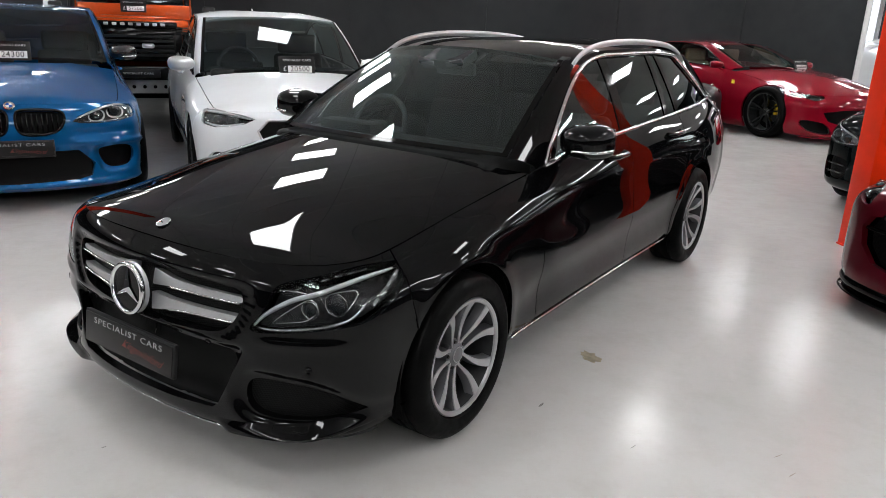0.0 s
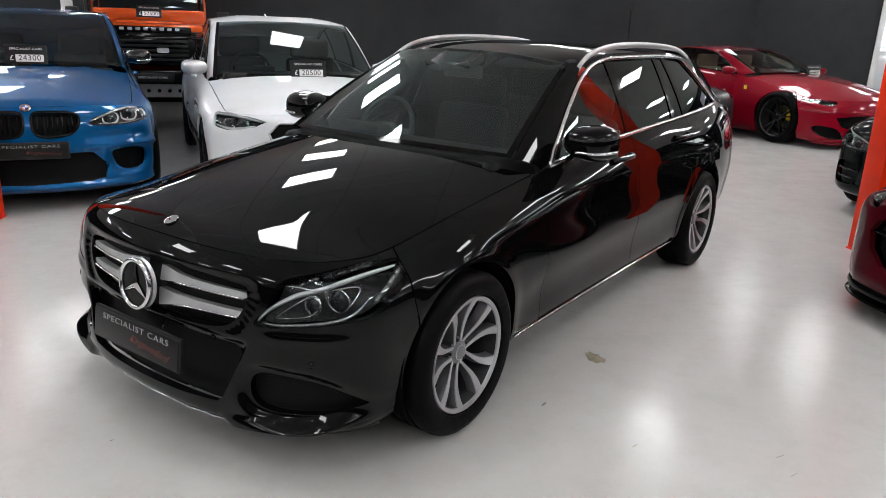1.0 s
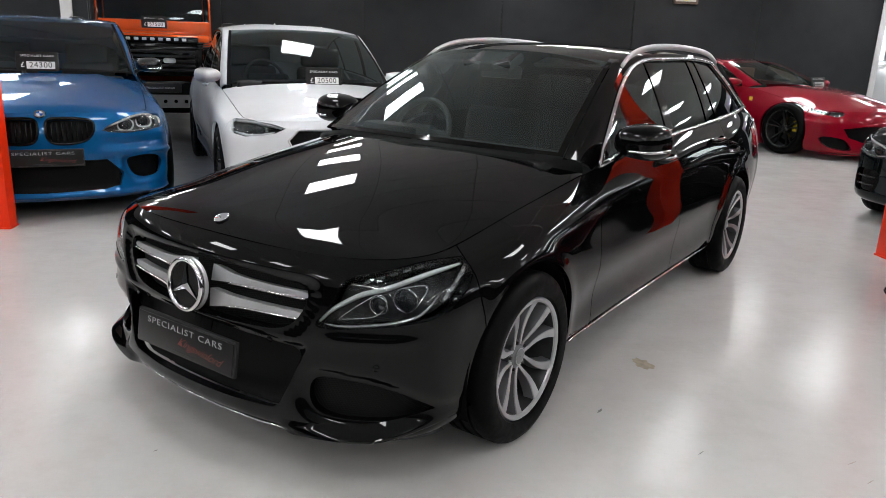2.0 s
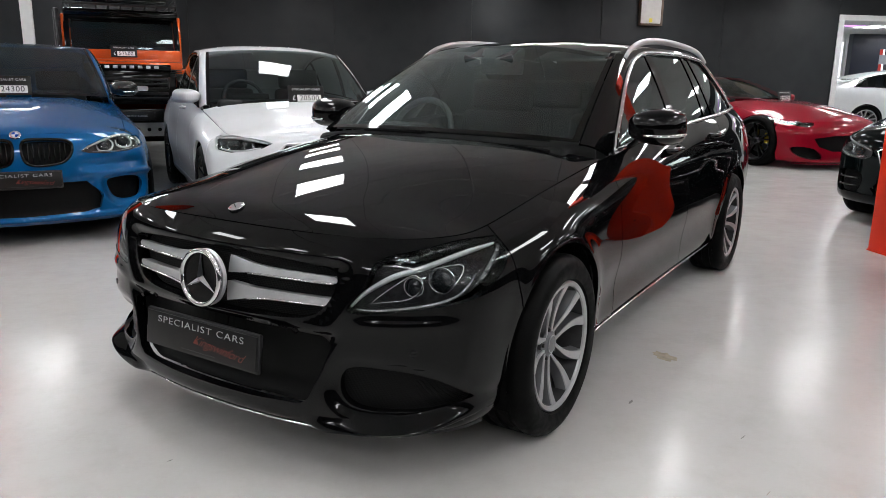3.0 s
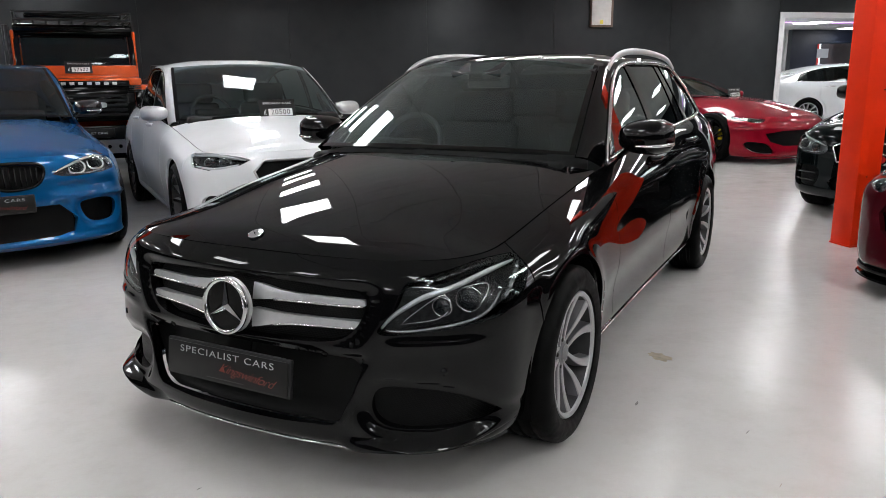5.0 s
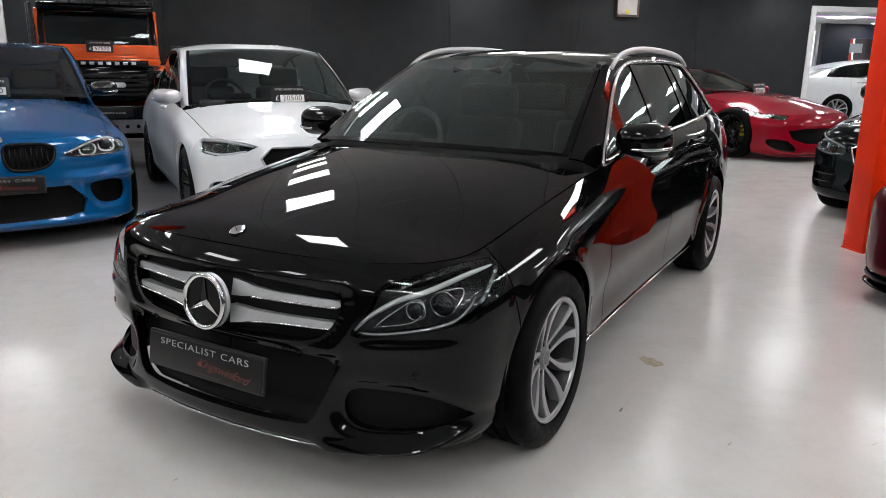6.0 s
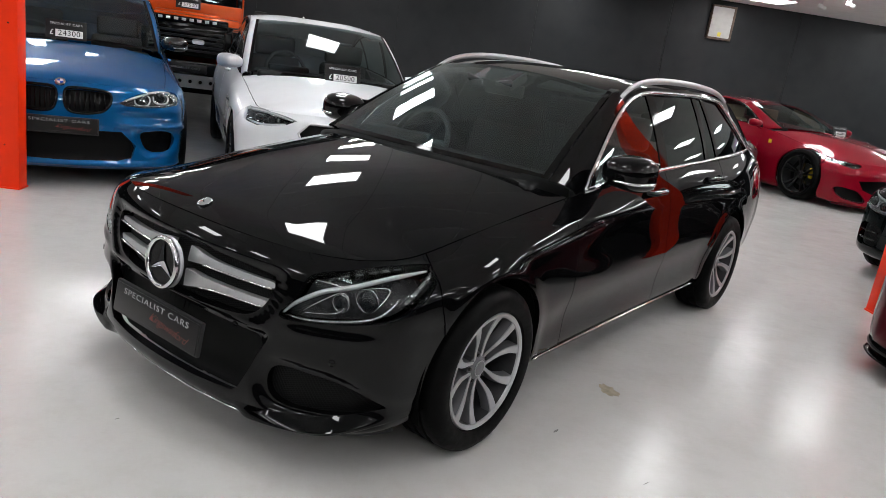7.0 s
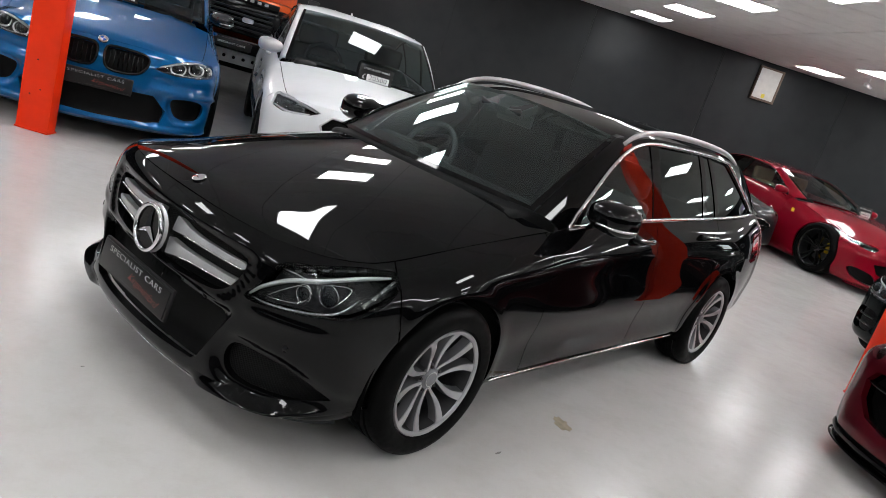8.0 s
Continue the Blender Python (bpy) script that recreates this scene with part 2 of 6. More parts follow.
def lettering(name, text, size, material, m, parent=None, thick=0.0008, spacing=1.0, shear=0.0, wide=1.0, thin=0.0):
    cu = bpy.data.curves.new(name, "FONT")
    cu.body, cu.size, cu.extrude, cu.align_x, cu.align_y = text, size, thick, "CENTER", "CENTER"
    cu.space_character, cu.shear, cu.offset = spacing, shear, thin
    tmp = bpy.data.objects.new(name, cu)
    scene.collection.objects.link(tmp)
    me = bpy.data.meshes.new_from_object(tmp.evaluated_get(bpy.context.evaluated_depsgraph_get()))
    bpy.data.objects.remove(tmp)
    bpy.data.curves.remove(cu)
    me.transform(m @ Matrix.Diagonal((wide, 1, 1, 1)))
    me.materials.clear()
    me.materials.append(material)
    return part(name, me, parent)


def inside(pts, loop):
    """Which of pts lie inside the closed loop (both in two dimensions)."""
    x, y = pts[:, 0][:, None], pts[:, 1][:, None]
    a, b = loop[None, :, :], np.roll(loop, -1, 0)[None, :, :]
    cross = (a[..., 1] > y) != (b[..., 1] > y)
    xs = a[..., 0] + (y - a[..., 1]) / (b[..., 1] - a[..., 1] + 1e-15) * (b[..., 0] - a[..., 0])
    return (np.sum(cross & (x < xs), axis=1) % 2) == 1


class Sheet:
    """A smooth surface, kept as a dense net of points that panels are cut out of. Places on it are (i, j) in steps of the net."""

    def __init__(self, p):
        self.p = np.array(p, float)
        du, dv = np.gradient(self.p, axis=0), np.gradient(self.p, axis=1)
        n = np.cross(du, dv)
        n /= np.linalg.norm(n, axis=2)[..., None] + 1e-12
        self.n, self.nu, self.nv = n, *self.p.shape[:2]
        self.su = np.median(np.linalg.norm(du, axis=2))
        self.sv = np.median(np.linalg.norm(dv, axis=2))

    def at(self, q, off=0.0):
        q = np.atleast_2d(q)
        i, j = np.clip(q[:, 0], 0, self.nu - 1.0001), np.clip(q[:, 1], 0, self.nv - 1.0001)
        a, b = i.astype(int), j.astype(int)
        s, t = (i - a)[:, None], (j - b)[:, None]

        def mix(g):
            return g[a, b] * (1 - s) * (1 - t) + g[a + 1, b] * s * (1 - t) + g[a, b + 1] * (1 - s) * t + g[a + 1, b + 1] * s * t
        n = mix(self.n)
        n /= np.linalg.norm(n, axis=1)[:, None] + 1e-12
        return mix(self.p) + off * n, n

    def near(self, points, axes=(0, 1, 2), lo=0, hi=None):
        """The places whose points lie nearest to the given ones, looking at the given axes alone."""
        hi, ax = hi or self.nu, list(axes)
        want = np.atleast_2d(np.asarray(points, float))
        want = want[:, ax] if want.shape[1] == 3 else want
        g = self.p[lo:hi:3, ::3][..., ax]
        flat = g.reshape(-1, len(ax))
        k = np.array([np.argmin(np.sum((flat - w) ** 2, -1)) for w in want])
        q = np.stack([k // g.shape[1] * 3.0 + lo, k % g.shape[1] * 3.0], 1)
        e, top = 0.5, np.array([self.nu - 1.0, self.nv - 1.0])
        for _ in range(5):
            c = self.at(q)[0][:, ax]
            q2 = np.clip(q, e, top - e)
            ju = (self.at(q2 + [e, 0])[0] - self.at(q2 - [e, 0])[0])[:, ax]
            jv = (self.at(q2 + [0, e])[0] - self.at(q2 - [0, e])[0])[:, ax]
            j = np.stack([ju, jv], 2)
            step = np.stack([np.linalg.lstsq(j[i], (want - c)[i], rcond=None)[0] for i in range(len(q))])
            q = np.clip(q + np.clip(step, -3, 3), 0, top)
        return q

    def cut(self, name, loop, material, holes=(), step=0.03, off=0.0, edge=0.012, hole_edge=0.03, both=False, flip=False, bump=None):
        """The piece inside loop, without the holes, with its edges turned inwards. both: its mirror image too, in the same mesh. flip: the mirror image alone."""
        scale = np.array([self.su, self.sv])
        loops = [np.array(l, float) * scale for l in (loop, *holes)]
        lo, hi = loops[0].min(0), loops[0].max(0)
        gx, gy = np.arange(lo[0] + step / 2, hi[0], step), np.arange(lo[1] + step / 2, hi[1], step)
        grid = np.stack(np.meshgrid(gx, gy, indexing="ij"), -1).reshape(-1, 2)
        keep = inside(grid, loops[0])
        for h in loops[1:]:
            keep &= ~inside(grid, h)
        edgep = np.vstack(loops)
        if len(grid):
            dist = np.min(np.linalg.norm(grid[:, None] - edgep[None], axis=2), axis=1)
            keep &= dist > step * 0.4
        pts, edges, k = [Vector(q) for q in edgep], [], 0
        for l in loops:
            edges += [(k + i, k + (i + 1) % len(l)) for i in range(len(l))]
            k += len(l)
        pts += [Vector(q) for q in grid[keep]]
        from_cdt = delaunay_2d_cdt(pts, edges, [], 0, 1e-7)
        xy = np.array([tuple(v) for v in from_cdt[0]])
        tri = np.array([tuple(f) for f in from_cdt[2]])
        mid = xy[tri].mean(1)
        ok = inside(mid, loops[0])
        for h in loops[1:]:
            ok &= ~inside(mid, h)
        tri = tri[ok]
        # drop slivers that hang on to nothing
        root = np.arange(len(xy))
        while True:
            low = root[tri].min(1)
            new_root = root.copy()
            for c in range(3):
                np.minimum.at(new_root, tri[:, c], low)
            new_root = new_root[new_root]
            if (new_root == root).all():
                break
            root = new_root
        count = np.bincount(root[tri[:, 0]], minlength=len(xy))
        tri = tri[count[root[tri[:, 0]]] > 0.03 * len(tri)]
        v, n = self.at(xy / scale, off)
        if bump is not None:
            v = v + n * bump(v)[:, None]
        a, b, c = v[tri[:, 0]], v[tri[:, 1]], v[tri[:, 2]]
        face_n = np.cross(b - a, c - a)
        bad = np.sum(face_n * n[tri].mean(1), 1) < 0
        tri[bad] = tri[bad][:, ::-1]
        verts, norms, faces = list(v), list(n), [tuple(t) for t in tri]
        if edge:
            count = {}
            for t in faces:
                for e in ((t[0], t[1]), (t[1], t[2]), (t[2], t[0])):
                    count[e] = 1
            rim = [e for e in count if (e[1], e[0]) not in count]
            first = loops[0]
            for e in rim:
                if abs(v[e[0]][0]) < 2e-3 and abs(v[e[1]][0]) < 2e-3:
                    continue
                m2 = (xy[e[0]] + xy[e[1]]) / 2
                d = edge if np.min(np.linalg.norm(first - m2, axis=1)) <= min([1e9] + [np.min(np.linalg.norm(h - m2, axis=1)) for h in loops[1:]]) else hole_edge
                side = np.cross(v[e[1]] - v[e[0]], n[e[0]])
                side /= np.linalg.norm(side) + 1e-12
                k = len(verts)
                verts += [v[e[0]], v[e[1]], v[e[1]] - n[e[1]] * d, v[e[0]] - n[e[0]] * d]
                norms += [side] * 4
                faces.append((k + 1, k, k + 3, k + 2))
        verts, norms = np.array(verts), np.array(norms)
        if flip or both:
            mv, mn, mf = verts * [-1, 1, 1], norms * [-1, 1, 1], [f[::-1] for f in faces]
            if flip:
                verts, norms, faces = mv, mn, mf
            else:
                k = len(verts)
                verts, norms, faces = np.vstack([verts, mv]), np.vstack([norms, mn]), faces + [tuple(q + k for q in f) for f in mf]
        return mesh(name, verts, faces, material, normals=norms)

# ---------------------------------------------------------------- the car kit
# Local axes of a car: the front axle's middle on the floor is the origin, the nose points to -y, x to its left.
SIDE_Y = (0.0, 0.40, 0.75, 1.7, 2.4, 2.84, 3.3, 3.6)
# one line along the body per row: nose y and z, roundness, where the corner ends, half widths and heights along the side, tail y and z
LINES = [
    (-0.755, 0.195, 2.2, -0.40, (.80, .80, .80, .80, .80, .80, .80, .80, .76), (.20, .20, .19, .19, .19, .20, .21, .24, .28), 3.78, .30),
    (-0.795, 0.245, 2.2, -0.40, (.850, .862, .865, .86, .855, .86, .865, .85, .80), (.25, .26, .26, .26, .26, .27, .28, .30, .33), 3.86, .35),
    (-0.790, 0.360, 2.1, -0.40, (.868, .885, .88, .872, .87, .875, .89, .87, .82), (.38, .39, .38, .38, .38, .39, .40, .42, .45), 3.90, .47),
    (-0.785, 0.500, 2.0, -0.40, (.872, .902, .896, .892, .892, .895, .905, .885, .835), (.52, .53, .52, .52, .52, .53, .54, .56, .58), 3.90, .60),
    (-0.775, 0.610, 2.0, -0.40, (.868, .900, .893, .882, .880, .884, .898, .876, .83), (.62, .648, .655, .656, .66, .67, .69, .71, .72), 3.88, .73),
    (-0.757, 0.690, 2.1, -0.38, (.845, .880, .876, .866, .862, .865, .872, .848, .805), (.69, .742, .768, .786, .81, .828, .84, .847, .85), 3.87, .86),
    (-0.733, 0.745, 2.3, -0.35, (.80, .830, .830, .826, .828, .828, .824, .795, .755), (.735, .795, .838, .870, .918, .94, .955, .965, .975), 3.85, .98),
    (-0.700, 0.785, 2.6, -0.30, (.735, .751, .759, .768, .785, .78, .765, .725, .68), (.775, .829, .885, .93, 1.0, 1.022, 1.033, 1.045, 1.055), 3.82, 1.06),
]
NF, NS, NR, NL = 90, 200, 50, 15
ROOF_EDGE = ((.74, .768, .932), (1.0, .70, 1.125), (1.25, .635, 1.285), (1.45, .60, 1.372), (1.9, .585, 1.42), (2.6, .575, 1.418), (3.1, .56, 1.385), (3.45, .55, 1.31), (3.72, .57, 1.14))
ROOF_MID = ((1.20, 1.412), (1.6, 1.450), (2.2, 1.458), (2.9, 1.432), (3.45, 1.375))
SCREEN_EDGE = ((.69, .60, .985), (.632, .95, 1.185), (.56, 1.34, 1.372))
SCREEN_MID = ((.38, 1.015), (.80, 1.235), (1.21, 1.413))
HOOD_MID = ((-.70, .785), (-.645, .818), (-.56, .846), (-.45, .873), (-.2, .924), (.07, .967), (.34, 1.0))
HOOD_END = 0.66


def loop_distance(x, z, pts, n=90):
    """Signed distance in the (x, z) plane to a smooth closed loop; negative inside."""
    lp = path3([(a, b) for a, b in pts], n, True)
    q = np.stack([x.ravel(), z.ravel()], 1)
    d = np.full(len(q), 9.0)
    box = (q[:, 0] > lp[:, 0].min() - .15) & (q[:, 0] < lp[:, 0].max() + .15) & (q[:, 1] > lp[:, 1].min() - .15) & (q[:, 1] < lp[:, 1].max() + .15)
    if box.any():
        dd = np.min(np.linalg.norm(q[box][:, None] - lp[None], axis=2), axis=1)
        dd[inside(q[box], lp)] *= -1
        d[box] = dd
    return d.reshape(x.shape)


def ease(t):
    t = np.clip(t, 0, 1)
    return t * t * (3 - 2 * t)


def chamfer(x, z, pts, width, depth):
    return -depth * (1 - ease(loop_distance(x, z, pts) / width))


def arches(y, z, wb, cz, r, lift=.010, width=.05):
    """A raised lip round the wheel openings."""
    out = 0
    for yc in (0.0, wb):
        out = out + lift * np.exp(-((np.hypot(y - yc, z - cz) - r) / width) ** 2)
    return out


class Shell:
    """The smooth surfaces of one car; warp bends the base lines into other shapes."""

    def __init__(self, warp=None, roof_edge=ROOF_EDGE, roof_mid=ROOF_MID, screen_edge=SCREEN_EDGE, screen_mid=SCREEN_MID, hood_mid=HOOD_MID, hood_end=HOOD_END, glass_end=3.70, lines=LINES, relief=None):
        self.warp = warp or (lambda p: p)
        rows = []
        for yf, zf, n, ya, xs, zs, yr, zr in lines:
            side = spline((ya, *SIDE_Y), np.stack([xs, (ya, *SIDE_Y), zs], 1))(np.linspace(ya, SIDE_Y[-1], NS))
            a = np.linspace(0, np.pi / 2, 600)
            x, y = xs[0] * np.sin(a) ** (2 / n), ya - (ya - yf) * np.cos(a) ** (2 / n)
            f = np.stack([x, y, zf + (zs[0] - zf) * (x / xs[0]) ** 2.2], 1)
            s = np.concatenate([[0], np.cumsum(np.linalg.norm(np.diff(f, axis=0), axis=1))])
            front = np.stack([np.interp(np.linspace(0, s[-1], NF + 1), s, c) for c in f.T], 1)[:-1]
            x, y = xs[-1] * np.cos(a) ** (2 / 3.0), SIDE_Y[-1] + (yr - SIDE_Y[-1]) * np.sin(a) ** (2 / 3.0)
            f = np.stack([x, y, zr + (zs[-1] - zr) * (x / xs[-1]) ** 2], 1)
            s = np.concatenate([[0], np.cumsum(np.linalg.norm(np.diff(f, axis=0), axis=1))])
            rear = np.stack([np.interp(np.linspace(0, s[-1], NR + 1), s, c) for c in f.T], 1)[1:]
            row = np.vstack([front, side, rear])
            for _ in range(60):
                lo, hi = NF - 22, NF + 16
                row[lo:hi] = (row[lo - 1:hi - 1] + 2 * row[lo:hi] + row[lo + 1:hi + 1]) / 4
            row[0, 0] = row[-1, 0] = 0
            rows.append(row)
        rows = np.array(rows)
        k = np.arange(len(lines))
        net = spline(k, rows.reshape(len(lines), -1))(np.linspace(0, len(lines) - 1, NL * (len(lines) - 1) + 1)).reshape(-1, rows.shape[1], 3).transpose(1, 0, 2)
        shaped = self.warp(net)
        if relief is not None:
            shaped = shaped + Sheet(shaped).n * relief(shaped)[..., None]
        self.body = Sheet(shaped)
        self.top = net[:, -1]
        self.nv = net.shape[1]
        # bonnet
        ia = int(np.argmin(np.abs(self.top[:NF, 0] - 0.50)))
        ib = NF + int(np.argmin(np.abs(self.top[NF:NF + NS, 1] - hood_end)))
        self.hood_a, self.hood_b = ia, ib
        n, m = 70, 36
        w, s = np.linspace(0, 1, n)[:, None, None], np.linspace(1, 0, m)[None, :, None]
        mid = spline([p[0] for p in hood_mid], [p[1] for p in hood_mid])
        cy = np.linspace(hood_mid[0][0], hood_mid[-1][0], 300)
        c3 = np.stack([cy * 0, cy, mid(cy)[:, 0]], 1)

        def even(p, count):
            d = np.concatenate([[0], np.cumsum(np.linalg.norm(np.diff(p, axis=0), axis=1))])
            return np.stack([np.interp(np.linspace(0, d[-1], count), d, q) for q in p.T], 1)
        C, L = even(c3, n)[:, None], even(self.top[ia:ib + 1], n)[:, None]
        F = even(self.top[:ia + 1], m)[::-1][None]
        c1, l1 = C[-1, 0], L[-1, 0]
        ss = s[0, :, 0]
        R = np.stack([l1[0] * ss, c1[1] + (l1[1] - c1[1]) * ss ** 2.4, c1[2] + (l1[2] - c1[2]) * ss ** 2.6], 1)[None]
        bs = np.concatenate([s, s ** 2.2, s ** 2.2], 2)
        hood = (1 - w) * F + w * R + (1 - bs) * (C - ((1 - w) * C[0] + w * C[-1])) + bs * (L - ((1 - w) * L[0] + w * L[-1]))
        self.hood = Sheet(self.warp(hood))
        # windscreen
        t, s = np.linspace(0, 1, 50), np.linspace(1, 0, 40)
        e = spline(np.linspace(0, 1, len(screen_edge)), screen_edge)(t)[:, None]
        c = spline(np.linspace(0, 1, len(screen_mid)), screen_mid)(t)[:, None]
        s2 = s[None, :, None]
        scr = np.concatenate([e[..., :1] * s2, c[..., :1] + (e[..., 1:2] - c[..., :1]) * s2 ** 2.2, c[..., 1:2] + (e[..., 2:3] - c[..., 1:2]) * s2 ** 2.4], 2)
        self.screen = Sheet(self.warp(scr))
        # roof
        edge = spline([p[0] for p in roof_edge], [(p[1], p[2]) for p in roof_edge])
        mid = spline([p[0] for p in roof_mid], [p[1] for p in roof_mid])
        w = np.linspace(0, 1, 60)[:, None]
        ye0, ye1 = screen_edge[-1][1] + 0.012, roof_mid[-1][0] - 0.06
        y_edge, y_mid = ye0 + (ye1 - ye0) * w, roof_mid[0][0] + 0.012 + (roof_mid[-1][0] - roof_mid[0][0] - 0.012) * w
        y = y_mid + (y_edge - y_mid) * s[None] ** 2.2
        ex = edge(y_edge[:, 0])
        zm = mid(y_mid[:, 0])
        z = zm + (ex[:, 1:2] - zm) * s[None] ** 2.6
        self.roof = Sheet(self.warp(np.stack([ex[:, :1] * s[None], y, z], 2)))
        # side glazing
        belt_y = self.top[NF:NF + NS]
        yq = np.linspace(roof_edge[0][0] + 0.005, glass_end, 200)
        b = np.stack([np.interp(yq, belt_y[:, 1], belt_y[:, 0]), yq, np.interp(yq, belt_y[:, 1], belt_y[:, 2])], 1)
        r = np.stack([edge(yq)[:, 0], yq, edge(yq)[:, 1]], 1)
        self.glass_len = np.linalg.norm(r - b, axis=1)
        t = np.linspace(0, 1, 40)[None, :, None]
        g = b[:, None] * (1 - t) + r[:, None] * t
        g[..., 0] += 4 * 0.014 * (t * (1 - t))[..., 0] * np.minimum(1, self.glass_len / 0.3)[:, None]
        self.glass_y = yq
        self.glass = Sheet(self.warp(g))
        # front pillar, between windscreen and side window
        t = np.linspace(0, 1, 50)
        yy = roof_edge[0][0] + (screen_edge[-1][1] + 0.05 - roof_edge[0][0]) * t
        rr = np.stack([edge(yy)[:, 0], yy, edge(yy)[:, 1]], 1)
        ee = spline(np.linspace(0, 1, len(screen_edge)), screen_edge)(t)
        q = np.linspace(0, 1, 12)[None, :, None]
        pil = rr[:, None] * (1 - q) + ee[:, None] * q
        pil[..., 2] += 0.010 * (4 * q * (1 - q))[..., 0]
        self.pillar = Sheet(self.warp(pil))
        # tailgate
        rear_top = self.top[NF + NS - 1:]
        rr, q = even(rear_top, 40), np.linspace(0, 1, 30)[:, None, None]
        roof_rear = np.stack([ex[-1, 0] * s, y[-1], z[-1]], 1)
        gate = roof_rear[None] * (1 - q) + rr[None] * q
        gate[..., 1] += 0.05 * (4 * q * (1 - q))[..., 0]
        self.gate = Sheet(self.warp(gate))
        d = np.linspace(0, 1, 20)[:, None, None]
        dp = np.stack([g[-1]] * 20) * (1 - d)
        gate_edge = even(gate[:, 0][::-1], 40)
        self.quarter = Sheet(self.warp(dp + gate_edge[None] * d))

    def yv(self, y, j):
        """The place at height line j where the (unwarped) side passes y."""
        row = self.body.p[:, int(j)]
        lo = NF - 60
        return np.array([lo + np.interp(y, row[lo:NF + NS, 1], np.arange(NF + NS - lo)), j])

    def yz(self, y, z):
        return self.body.near([(0, y, z)], (1, 2), NF - 45, NF + NS)[0]

    def yzs(self, ys, z):
        return list(self.body.near([(0, y, z) for y in ys], (1, 2), NF - 45, NF + NS))

    def window(self, y0, y1, rake0=0.0, rake1=0.0, gap=0.035, low=0.012):
        """A loop on the side glazing from y0 to y1; rake leans its ends backwards."""
        yq = self.glass.p[:, 0, 1]
        bot, top = [], []
        n = 30
        for k in range(n + 1):
            f = k / n
            i0 = np.interp(y0 + (y1 - y0) * f, yq, np.arange(len(yq)))
            i1 = np.interp(y0 + rake0 + (y1 + rake1 - y0 - rake0) * f, yq, np.arange(len(yq)))
            l0, l1 = np.interp(i0, np.arange(len(yq)), self.glass_len), np.interp(i1, np.arange(len(yq)), self.glass_len)
            bot.append((i0, 39 * min(0.5, low / l0)))
            top.append((i1, 39 * max(0.0, 1 - gap / l1)))
        a, b = np.array(bot), np.array(top)
        end1 = np.linspace(a[-1], b[-1], 8)[1:-1]
        end0 = np.linspace(b[0], a[0], 8)[1:-1]
        return np.vstack([a, end1, b[::-1], end0])


